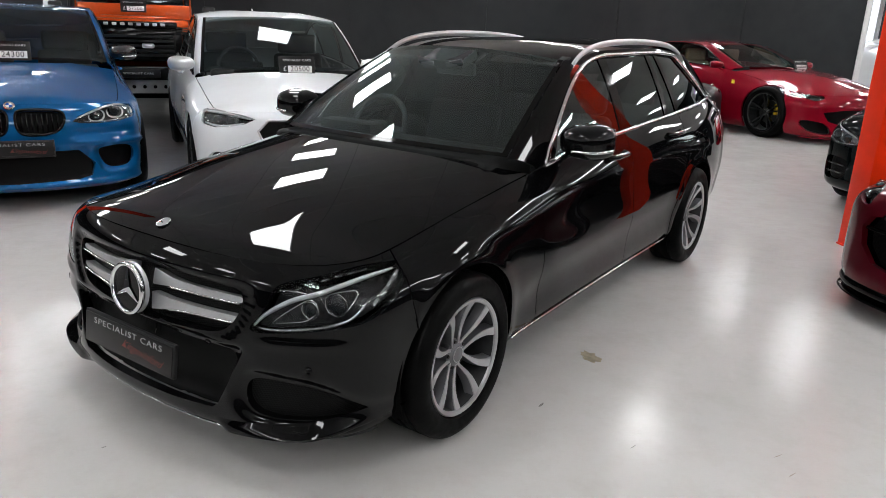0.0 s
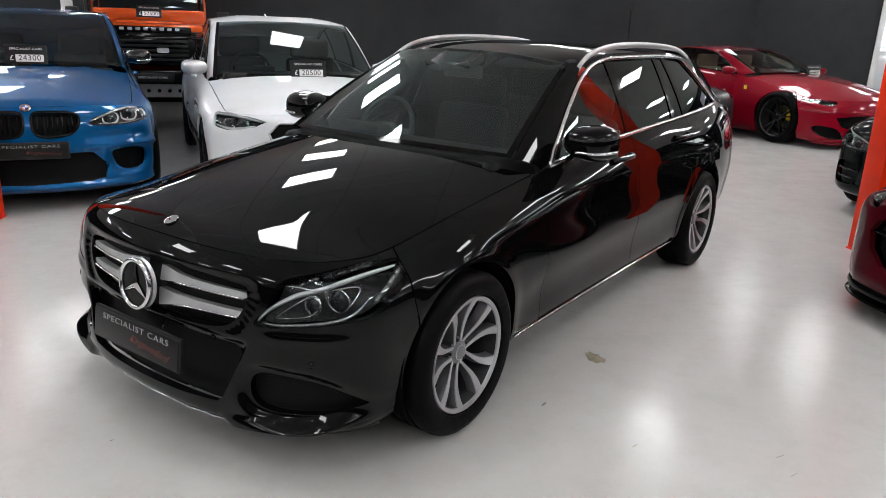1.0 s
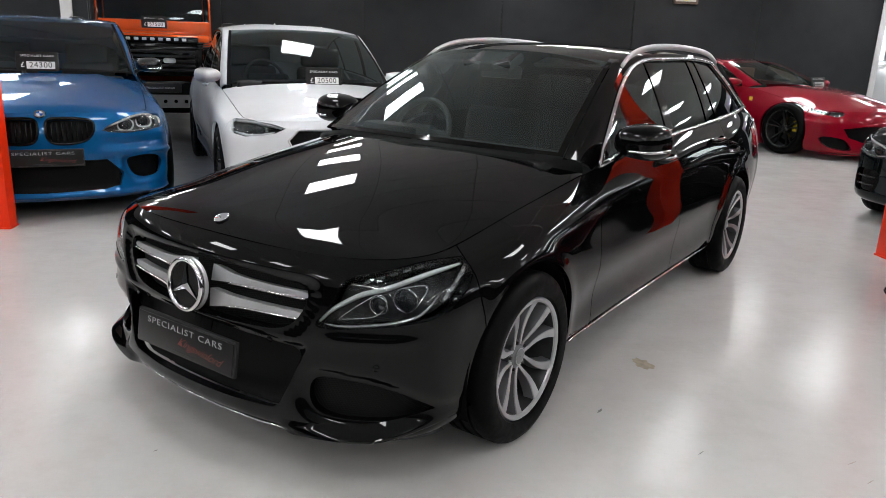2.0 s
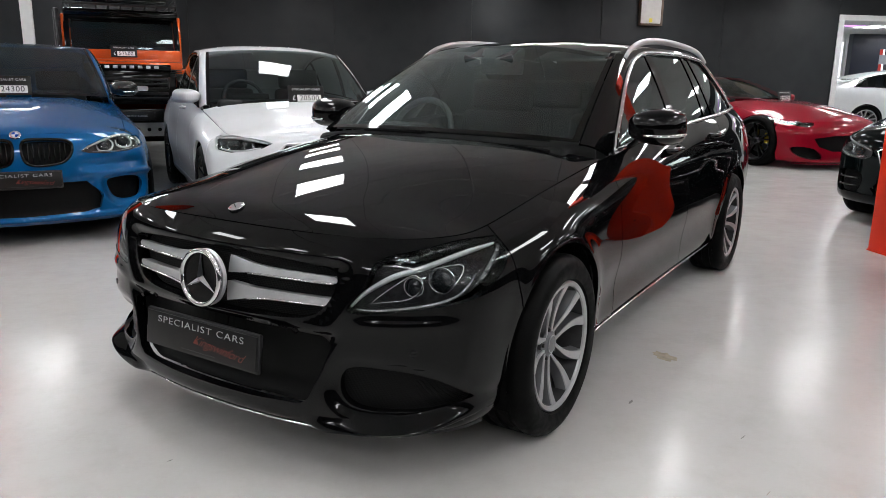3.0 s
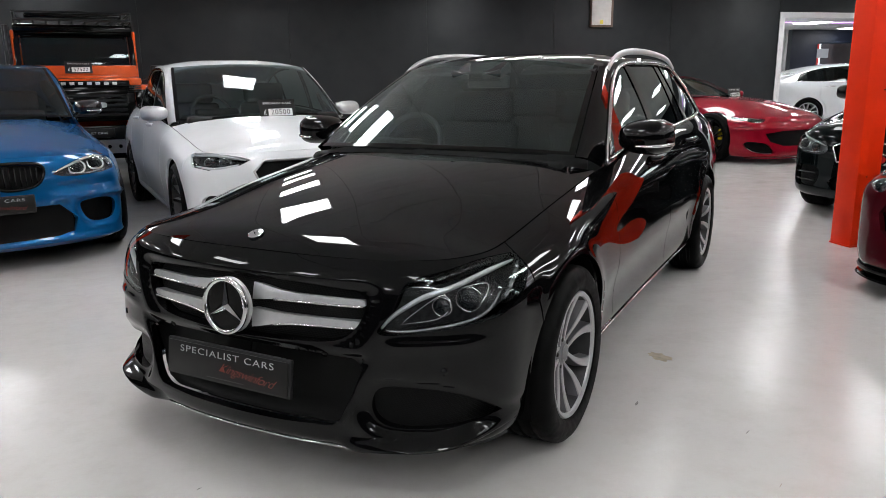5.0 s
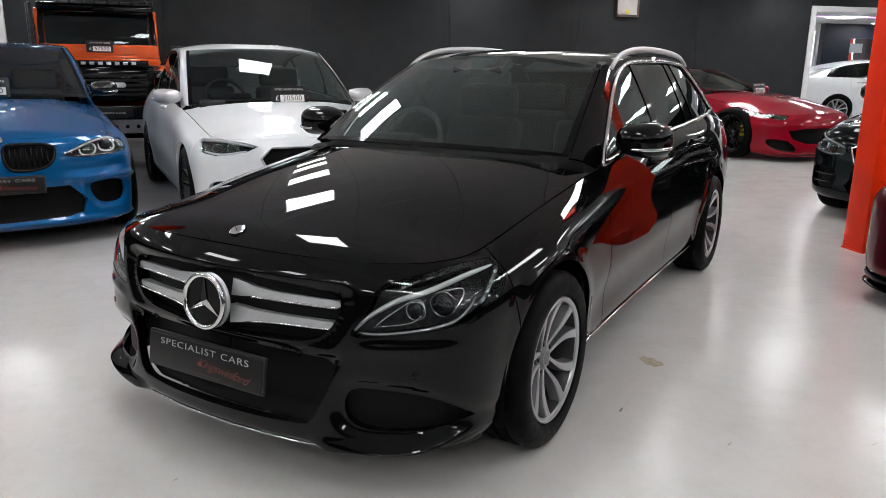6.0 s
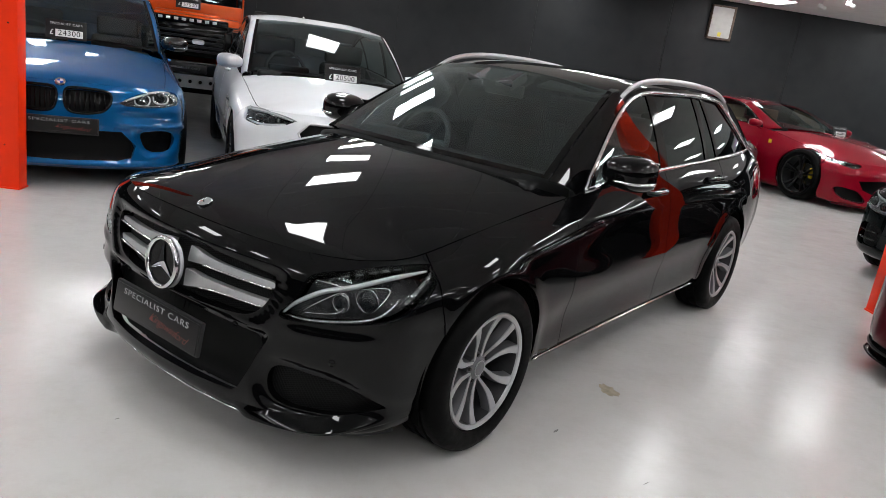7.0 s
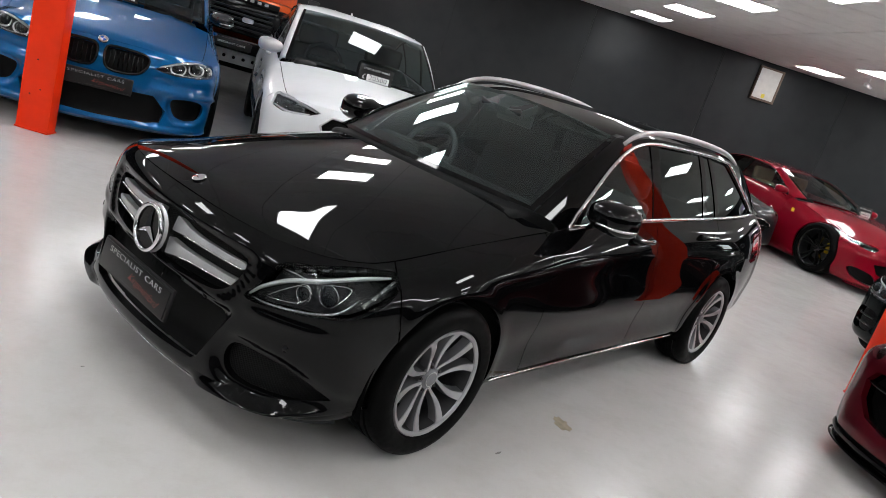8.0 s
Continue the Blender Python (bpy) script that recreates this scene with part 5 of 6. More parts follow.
        for dz, off in ((.046, .000), (.030, .008), (.014, .026), (.004, .036), (-.004, .036), (-.009, .028), (-.013, .000)):
            zs = .186 + .016 * f + .060 * f ** 3 + dz
            q = B.near(np.stack([xs, 0 * xs, zs], 1), (0, 2), 0, NF + 12)
            p, nn = B.at(q)
            nn = nn * [1, 1, 0]
            nn /= np.linalg.norm(nn, axis=1)[:, None] + 1e-9
            p = p + nn * (off * fade)[:, None]
            p[:, 2] = zs
            rows.append(p * [k, 1, 1])
        n = len(xs)
        faces = [(a * n + b, a * n + b + 1, (a + 1) * n + b + 1, (a + 1) * n + b)[::k] for a in range(len(rows) - 1) for b in range(n - 1)]
        wing = mesh("bumper_wing", np.vstack(rows), faces, PAINT_BLACK)
        wing.set_sharp_from_angle(angle=radians(50))
        part("bumper_wing", wing, car)
        # small pieces: parking sensors, wiper
        for x, z in ((.70, .455), (.33, .485)):
            c, n = B.at(B.near([(x, 0, z)], (0, 2), 0, NF), .001)
            part("parking_sensor", tube("parking_sensor", [c[0] * [k, 1, 1], (c[0] + n[0] * .002) * [k, 1, 1]], .011, GLOSS_BLACK, seg=16), car)
    part("grille_backing", B.cut("grille_backing", grille, MESH_HEX, off=-.045, both=True, edge=0), car, "black mesh behind the grille bars")
    part("lower_intake", B.cut("lower_intake", intake, MESH_BLACK, off=-.05, both=True, edge=0), car)
    # splitter line under the nose
    row = B.at([(i, 0) for i in np.linspace(0, 44, 40)], .003)[0]
    row = np.vstack([(row * [-1, 1, 1])[::-1], row[1:]])
    part("splitter_trim", tube("splitter_trim", row + [0, -.004, -.002], .0045, CHROME, seg=6), car, "thin bright line under the bumper")
    low = B.at([(i, 0) for i in np.linspace(0, 86, 60)], -.002)[0]
    low = np.vstack([(low * [-1, 1, 1])[::-1], low[1:]])
    part("splitter", tube("splitter", low + [0, .02, .0], .026, PLASTIC, seg=8, flat=.35), car)
    # star on the grille
    m = pose(0, -.806, .617, 0, 0, 0) @ pose(0, 0, 0, -6, 0, 0)
    a = np.linspace(0, 2 * np.pi, 49)[:-1]
    ring = tube("badge_ring", np.stack([.086 * np.cos(a), 0 * a, .086 * np.sin(a)], 1), .0085, CHROME, closed=True, seg=10, up=(0, 1, 0))
    badge = part("grille_badge", moved(ring, m), car, "round chrome badge on the grille")
    part("badge_plate", moved(lathe("badge_plate", [(.001, .002), (.089, .002), (.092, -.003), (.092, -.010), (.001, -.010)], SATIN, 48), m @ pose(0, .016, 0, 0, 0, -90)), badge)
    bm = bmesh.new()
    bmesh.ops.create_cone(bm, cap_ends=True, segments=40, radius1=.084, radius2=.084, depth=.02)
    bmesh.ops.transform(bm, matrix=m @ pose(0, .012, 0, 90), verts=bm.verts)
    part("badge_disc", bm_mesh("badge_disc", bm, GLOSS_BLACK, angle=35), badge)
    verts, faces = [(0, -.014, 0), (0, .006, 0)], []
    for i in range(3):
        t, b0, b1 = math.pi / 2 + i * 2 * math.pi / 3, math.pi / 2 + i * 2 * math.pi / 3 - math.pi / 3, math.pi / 2 + i * 2 * math.pi / 3 + math.pi / 3
        n = len(verts)
        verts += [(.082 * math.cos(t), -.002, .082 * math.sin(t)), (.014 * math.cos(b0), 0, .014 * math.sin(b0)), (.014 * math.cos(b1), 0, .014 * math.sin(b1))]
        faces += [(0, n + 1, n), (0, n, n + 2), (1, n, n + 1), (1, n + 2, n)]
    part("badge_star", moved(mesh("badge_star", verts, faces, CHROME, smooth=False), m), badge)
    # small emblem on the bonnet
    c, n = sh.hood.at(sh.hood.near([(0.0, -.645, .82)]), .002)
    em = pose(0, -.643, c[0][2] + .003, 22, 0, 0)
    e = part("bonnet_emblem", moved(lathe("bonnet_emblem", [(.001, .004), (.022, .0035), (.027, .001), (.027, -.003), (.001, -.003)], CHROME, 32), em @ pose(0, 0, 0, 0, -90, 90)), car, "small round silver emblem on the bonnet")
    part("emblem_star", moved(mesh("emblem_star", [(v[0] * .22, v[1] * .3 - .004, v[2] * .22) for v in verts], faces, BADGE_DARK, smooth=False), em), e)
    dealer_plate(car, pose(0, -.822, .417, -8, 0, 0))
    for y in (0.0, 2.84):
        for flip in (False, True):
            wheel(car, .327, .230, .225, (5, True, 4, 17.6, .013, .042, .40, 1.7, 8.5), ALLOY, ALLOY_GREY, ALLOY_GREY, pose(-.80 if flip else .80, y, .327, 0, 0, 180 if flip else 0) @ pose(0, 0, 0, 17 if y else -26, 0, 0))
    cabin(car, .58, .985, [(-.37, 1.75), (.37, 1.75), (-.37, 2.55), (.37, 2.55)], -.37, CABIN)
    # mirror and sensor pod behind the windscreen
    part("rear_view_mirror", box_mesh("rear_view_mirror", .24, .03, .065, (0, 1.20, 1.300), POD_GREY, .012), car)
    part("camera_pod", box_mesh("camera_pod", .26, .16, .05, (0, 1.13, 1.352), CABIN_GREY, .016, turn=pose(0, 0, 0, 22)), car)
    for x in (-.09, .09):
        part("sensor_window", box_mesh("sensor_window", .10, .012, .026, (x, 1.045, 1.338), POD_GREY, .004, turn=pose(0, 0, 0, 22, 14 if x < 0 else -14, 0)), car)
    for x in (-.34, .36):
        part("sun_visor", box_mesh("sun_visor", .40, .17, .018, (x, 1.34, 1.362), CABIN_GREY, .008, turn=pose(0, 0, 0, 14)), car)
    # wipers and scuttle
    part("scuttle", tube("scuttle", path3([(-.62, .535, .950), (-.4, .445, .966), (0, .392, .974), (.4, .445, .966), (.62, .535, .950)], 40), .030, LINER, seg=8, flat=.4), car)
    for x0, x1 in ((-.55, .02), (.05, .58)):
        s = sh.screen
        pts = [(x, .39 + .20 * (abs(x) / .69) ** 2.2 + .02, 1.014 - .03 * (abs(x) / .69) ** 2.4 + .002) for x in np.linspace(x0, x1, 20)]
        part("wiper", tube("wiper", pts, .006, PLASTIC, seg=6), car)
    return car, sh


estate, estate_shell = estate_car()

# ---------------------------------------------------------------- the other cars
def bend(yk, zk, sx):
    """Stretches the base shape: pairs (from, to) along the length and the height, and a factor for the width."""
    fy, fz = spline([a for a, _ in yk], [b for _, b in yk]), spline([a for a, _ in zk], [b for _, b in zk])

    def f(p):
        q = p.reshape(-1, 3)
        return np.stack([q[:, 0] * sx, fy(q[:, 1])[:, 0], fz(q[:, 2])[:, 0]], 1).reshape(p.shape)
    return f


SALOON_EDGE = ((.74, .768, .932), (1.0, .70, 1.125), (1.25, .635, 1.275), (1.45, .60, 1.350), (1.8, .59, 1.390), (2.3, .58, 1.375), (2.75, .575, 1.29), (3.1, .59, 1.17), (3.35, .62, 1.085))
SALOON_MID = ((1.20, 1.400), (1.6, 1.428), (2.1, 1.425), (2.6, 1.345), (2.95, 1.225))


WIDE_EDGE = tuple((y, x + .05 * min(1, max(0, (y - .74) / .5)), z + .02 * min(1, max(0, (y - .74) / .7))) for y, x, z in SALOON_EDGE)
WIDE_SCREEN = ((.72, .60, .985), (.672, .95, 1.19), (.612, 1.34, 1.385))


def spread(pts, n=60):
    return path3(pts, n, True)


def opening(car, sh, name, pts, material, depth=.05, both_sides=True, half=False):
    """A hole in the nose with a dark back; gives the loop for cutting."""
    lp = half_loop(sh, pts, 50, smooth=False) if half else front_loop(sh, pts, 60)
    if half:
        part(name, sh.body.cut(name, lp, material, off=-depth, both=True, edge=0), car)
    else:
        for flip in (False, True):
            part(name, sh.body.cut(name, lp, material, off=-depth, flip=flip, edge=0), car)
    return lp


def wheels(car, wb, x, R, rim, width, style, m1, m2, cap, caliper=None, turn=0):
    for y in (0.0, wb):
        for flip in (False, True):
            wheel(car, R, rim, width, style, m1, m2, cap, pose(-x if flip else x, y, R, 0, 0, 180 if flip else 0) @ pose(0, 0, 0, turn + 11 * (y > 0), 0, 0), caliper)


def badge_disc(car, m, r, mats, label):
    b = part("badge", moved(lathe("badge", [(.001, .004), (r * .92, .004), (r, .001), (r, -.006), (.001, -.006)], mats[0], 32), m @ pose(0, 0, 0, 0, 0, -90)), car, label)
    for k, mt in enumerate(mats[1:]):
        pts = [(0, 0)] + [(r * .62 * math.cos(a), r * .62 * math.sin(a)) for a in np.linspace(0, math.pi / 2, 7)]
        for q in (0, 1):
            a = math.pi / 2 * (k + 2 * q)
            v = [(x * math.cos(a) - z * math.sin(a), -.0055, x * math.sin(a) + z * math.cos(a)) for x, z in pts]
            part("badge_field", moved(mesh("badge_field", v, [tuple(range(len(v)))], mt, smooth=False), m), b)
    return b


def coupe_relief(p):
    """Blades and hollows of the blue coupe's bumper."""
    x, y, z = p[..., 0], p[..., 1], p[..., 2]
    nose = ease((-.30 - y) / .12)
    d = nose * chamfer(x, z, [(.56, .43), (.62, .450), (.72, .455), (.80, .425), (.815, .37), (.775, .305), (.69, .285), (.61, .305), (.57, .36)], .05, .035)
    d = d + nose * .028 * np.exp(-((z - .505 + .03 * x) / .018) ** 2) * ease((x - .35) / .2)
    d = d - nose * .016 * np.exp(-((z - .565) / .03) ** 2) * ease((x - .30) / .2) * ease((.84 - x) / .06)
    d = d - nose * .03 * ease((.50 - x) / .05) * ease((z - .22) / .03) * ease((.475 - z) / .03)
    d = d + nose * .022 * np.exp(-((z - .190) / .018) ** 2)
    return d + ease((y + .42) / .2) * arches(y, z, 2.693, .335, .362, .014)


def blue_coupe(m):
    car = thing("sports_coupe", m, "metallic blue two-door coupe with twin black grilles and a dealer plate", "car", "cars in the showroom")
    sh = Shell(bend([(-.80, -.80), (0, 0), (.74, .86), (1.34, 1.46), (2.84, 2.693), (3.9, 3.66)], [(0, 0), (.2, .15), (.5, .475), (.785, .785), (1.0, 1.01), (1.2, 1.235), (1.46, 1.51)], 1.012), WIDE_EDGE, SALOON_MID, WIDE_SCREEN, glass_end=3.33, relief=coupe_relief)
    B = sh.body
    kid = opening(car, sh, "kidney_grille", [(.026, .690), (.040, .735), (.10, .748), (.24, .745), (.325, .728), (.345, .69), (.315, .615), (.24, .578), (.09, .572), (.040, .605)], MESH_BLACK, .04)
    mid = opening(car, sh, "lower_intake", [(0, .44), (.42, .44), (.53, .34), (.50, .245), (.40, .222), (0, .212)], MESH_BLACK, .06, half=True)
    sid = opening(car, sh, "side_intake", [(.56, .43), (.62, .450), (.72, .455), (.80, .425), (.815, .37), (.775, .305), (.69, .285), (.61, .305), (.57, .36)], MESH_BLACK, .07)
    lamp_pts = poly([(.395, -.712, .655), (.44, -.690, .690), (.53, -.645, .722), (.66, -.550, .744), (.79, -.385, .756), (.828, -.325, .750), (.840, -.352, .725), (.835, -.425, .672), (.80, -.480, .645), (.70, -.565, .632), (.55, -.655, .628), (.45, -.695, .638)], .015)
    lamp = B.near(lamp_pts)
    car_body(car, sh, PAINT_BLUE, 2.693, (.335, .362), (.72, 2.02, 2.03), holes=[kid, mid, sid, lamp], hood_bump=lambda v: .012 * np.exp(-((np.abs(v[:, 0]) - .22 - .16 * (v[:, 1] + .75)) / .05) ** 2) * np.clip((v[:, 1] + .72) / .3, 0, 1))
    glazing(car, sh, PAINT_BLUE, [(1.0, 2.0, .10, .0, SCREEN_DARK), (2.1, 2.85, 0, -.15, PRIVACY)], (.92, 2.93, .06, -.15), PAINT_BLUE, SCREEN_DARK, chrome=GLOSS_BLACK)
    for flip in (False, True):
        k = np.array([-1 if flip else 1, 1, 1])
        rim = B.at(kid, .004)[0] * k
        part("grille_surround", tube("grille_surround", rim, .011, GLOSS_BLACK, closed=True, seg=6, up=(0, 1, 0)), car)
        for x in np.linspace(.065, .300, 8):
            pts = B.at(B.near([(x, 0, z) for z in np.linspace(.592, .728, 8)], (0, 2), 0, NF), -.010)[0] * k
            part("grille_bar", tube("grille_bar", pts, .006, GLOSS_BLACK, seg=6, up=(0, 1, 0)), car)
        headlamp(car, sh, lamp_pts, [((.555, -.635, .682), .038, LENS_DARK), ((.680, -.545, .695), .040, LENS_DARK)], [
            ([(.42, -.70, .672), (.53, -.645, .712), (.66, -.55, .742), (.79, -.385, .760)], .009, -.012, LAMP_STRIP),
            ([(.505, -.66, .692), (.510, -.66, .660), (.545, -.64, .642), (.590, -.61, .650), (.606, -.60, .690), (.585, -.61, .716)], .007, -.016, LAMP_STRIP),
            ([(.630, -.585, .708), (.632, -.585, .672), (.668, -.555, .652), (.715, -.515, .658), (.736, -.49, .700), (.715, -.51, .732)], .007, -.016, LAMP_STRIP),
            ([(.765, -.44, .745), (.79, -.42, .70), (.775, -.47, .660)], .016, -.022, FACET), ([(.815, -.355, .752), (.822, -.38, .712), (.815, -.43, .675)], .013, -.018, LAMP_STRIP),
            ([(.47, -.685, .648), (.57, -.635, .640), (.70, -.555, .642), (.80, -.47, .656)], .007, -.014, FACET)], flip, housing=CABIN_GREY)
        mirror(car, (.880, .94, 1.075), (.24, .20, .15), BLACK_ALLOY, flip, strip=CHROME)
        for y, z in ((1.82, .86),):
            x = B.at(sh.yz(y, z))[0][0][0]
            part("door_handle", tube("door_handle", path3([((x - .004) * k[0], y - .1, z), ((x + .03) * k[0], y, z), ((x - .004) * k[0], y + .1, z)], 14), .014, PAINT_BLUE, seg=8), car)
    badge_disc(car, pose(0, -.768, .787, -46), .036, [CHROME, WHITE_INK, BADGE_BLUE], "small round blue and white badge")
    dealer_plate(car, pose(0, -.832, .478, -4))
    wheels(car, 2.693, .80, .335, .245, .25, (5, True, 8, 15, .022, .024), BLACK_ALLOY, BLACK_ALLOY, BLACK_ALLOY)
    cabin(car, .72, .97, [(-.36, 1.85), (.36, 1.85)], -.36, CABIN)
    return car


def white_hatchback(m):
    car = thing("hatchback", m, "white hatchback with silver mirrors and a black grille", "car", "cars in the showroom")
    sh = Shell(bend([(-.80, -.83), (0, 0), (.74, .76), (1.34, 1.34), (2.84, 2.63), (3.9, 3.42)], [(0, 0), (.2, .16), (.5, .47), (.785, .752), (1.0, .955), (1.2, 1.175), (1.46, 1.44)], 1.01), roof_edge=((.74, .768, .932), (1.0, .725, 1.13), (1.25, .678, 1.290), (1.45, .652, 1.372), (1.8, .64, 1.412), (2.3, .63, 1.398), (2.75, .62, 1.31), (3.1, .62, 1.18), (3.35, .63, 1.085)), roof_mid=((1.20, 1.412), (1.6, 1.462), (2.1, 1.465), (2.6, 1.39), (2.95, 1.255)), screen_edge=((.735, .62, .965), (.680, .95, 1.175), (.618, 1.34, 1.385)), screen_mid=((.42, .985), (.80, 1.225), (1.21, 1.413)), glass_end=3.33)
    B = sh.body
    gr = opening(car, sh, "grille", [(0, .70), (.40, .695), (.475, .62), (.36, .34), (0, .32)], MESH_HEX, .04, half=True)
    sid = opening(car, sh, "side_intake", [(.52, .44), (.66, .46), (.80, .44), (.80, .32), (.66, .28), (.54, .30)], MESH_HEX, .05)
    lamp_pts = poly([(.49, -.715, .705), (.539, -.689, .727), (.668, -.587, .752), (.77, -.352, .758), (.808, -.25, .760), (.83, -.33, .735), (.852, -.44, .668), (.835, -.49, .650), (.763, -.599, .636), (.668, -.662, .645), (.56, -.70, .668)], .015)
    lamp = B.near(lamp_pts)
    car_body(car, sh, PAINT_WHITE, 2.63, (.325, .352), (.62, 1.62, 2.45), holes=[gr, sid, lamp], hood_bump=lambda v: .008 * np.exp(-((np.abs(v[:, 0]) - .52 - .10 * (v[:, 1] + .6)) / .05) ** 2) * np.clip((v[:, 1] + .6) / .4, 0, 1))
    glazing(car, sh, PAINT_WHITE, [(.88, 1.55, .10, 0, SCREEN_DARK), (1.66, 2.36, 0, 0, PRIVACY), (2.42, 2.85, 0, -.12, PRIVACY)], (.80, 2.93, .06, -.15), PAINT_WHITE, SCREEN_DARK, chrome=GLOSS_BLACK)
    for flip in (False, True):
        k = np.array([-1 if flip else 1, 1, 1])
        headlamp(car, sh, lamp_pts, [((.66, -.63, .695), .030, LENS_DARK), ((.75, -.55, .70), .030, LENS_DARK)], [
            ([(.52, -.70, .705), (.62, -.63, .732), (.72, -.49, .745), (.80, -.30, .750)], .008, -.014, LAMP_STRIP),
            ([(.57, -.695, .676), (.66, -.655, .655), (.75, -.60, .650), (.83, -.48, .668)], .008, -.014, LAMP_STRIP),
            ([(.60, -.63, .715), (.615, -.63, .69), (.60, -.65, .665)], .012, -.03, LAMP_CELL), ([(.70, -.53, .735), (.715, -.53, .70), (.70, -.56, .665)], .012, -.03, LAMP_CELL), ([(.80, -.40, .745), (.805, -.40, .71), (.785, -.45, .675)], .012, -.03, LAMP_CELL)], flip, housing=HOUSING)
        mirror(car, (.875, .86, .985), (.22, .19, .135), SATIN, flip, strip=None, low_mat=PLASTIC)
        for y, z in ((1.42, .87), (2.25, .90)):
            x = B.at(sh.yz(y, z))[0][0][0]
            part("door_handle", tube("door_handle", path3([((x - .004) * k[0], y - .1, z), ((x + .03) * k[0], y, z), ((x - .004) * k[0], y + .1, z)], 14), .014, PAINT_WHITE, seg=8), car)
    rg = np.vstack([B.at(gr[:50], .004)[0], (B.at(gr[:50], .004)[0] * [-1, 1, 1])[::-1]])
    part("grille_surround", tube("grille_surround", rg, .008, SATIN, seg=6, up=(0, 1, 0)), car)
    dealer_plate(car, pose(0, -.86, .46, -4))
    part("roof_aerial", tube("roof_aerial", [(0, 2.35, 1.385), (0, 2.42, 1.43), (0, 2.47, 1.455)], .010, PAINT_WHITE, seg=8), car)
    wheels(car, 2.63, .785, .322, .235, .225, (5, True, 8, 15, .022, .024), BLACK_ALLOY, ALLOY_GREY, BLACK_ALLOY)
    cabin(car, .60, .97, [(-.36, 1.7), (.36, 1.7)], -.36, CABIN)
    return car


def red_grand_tourer(m):
    car = thing("grand_tourer", m, "low red grand tourer with black wheels and tan seats", "car", "cars in the showroom")
    sh = Shell(bend([(-.80, -1.00), (0, 0), (.74, .78), (1.34, 1.44), (2.84, 2.72), (3.9, 3.63)], [(0, 0), (.2, .10), (.5, .42), (.785, .655), (.93, .86), (1.05, .945), (1.25, 1.10), (1.46, 1.275)], 1.07), SALOON_EDGE, SALOON_MID, glass_end=3.33)
    B = sh.body
    mouth = opening(car, sh, "front_grille", [(0, .47), (.50, .465), (.74, .43), (.68, .32), (.50, .26), (0, .25)], MESH_BLACK, .09, half=True)
    duct = opening(car, sh, "corner_duct", [(.70, .27), (.80, .31), (.90, .31), (.89, .22), (.80, .16), (.64, .16)], MESH_BLACK, .05)
    lamp_pts = spread([(.66, -.70, .58), (.72, -.60, .655), (.80, -.40, .72), (.855, -.12, .775), (.885, -.10, .76), (.88, -.38, .675), (.84, -.56, .60), (.76, -.68, .555)])
    lamp = B.near(lamp_pts)
    car_body(car, sh, PAINT_RED, 2.72, (.345, .372), (.82, 2.0, 2.01), holes=[mouth, duct, lamp], hood_bump=lambda v: -.012 * np.exp(-(v[:, 0] / .16) ** 2) * np.clip((v[:, 1] + .8) / .5, 0, 1))
    glazing(car, sh, PAINT_RED, [(1.00, 1.95, .10, 0, TINT), (2.02, 2.72, 0, -.12, PRIVACY)], (.90, 2.80, .06, -.12), PAINT_RED, chrome=GLOSS_BLACK)
    for flip in (False, True):
        k = np.array([-1 if flip else 1, 1, 1])
        headlamp(car, sh, lamp_pts, [((.79, -.55, .625), .042, LENS_DARK)], [([(.70, -.66, .60), (.77, -.50, .68), (.84, -.22, .755)], .006, -.018, FACET)], flip, depth=.05, housing=CABIN_GREY)
        mirror(car, (.985, .93, .93), (.20, .16, .12), PAINT_RED, flip, low_mat=PAINT_RED)
        x = B.at(sh.yz(.62, .70))[0][0][0]
        part("wing_badge", box_mesh("wing_badge", .006, .055, .075, ((x + .003) * k[0], .62, .70), BADGE_YELLOW, .002), car, "small yellow shield badge")
        lip = B.at([(i, 0) for i in np.linspace(10, 84, 40)], .012)[0] * k
        part("splitter", tube("splitter", lip, .014, PAINT_RED, seg=6, flat=.6), car)
    part("bonnet_vent", box_mesh("bonnet_vent", .42, .05, .008, (0, -.12, B.p[0, -1, 2] + .10), PAINT_RED, .003), car)
    wheels(car, 2.72, .83, .35, .262, .26, (5, True, 5, 9, .020, .020), BLACK_ALLOY, BLACK_ALLOY, BLACK_ALLOY, BADGE_YELLOW)
    cabin(car, .83, .86, [(-.38, 1.78), (.38, 1.78)], -.38, LEATHER_TAN)
    return car


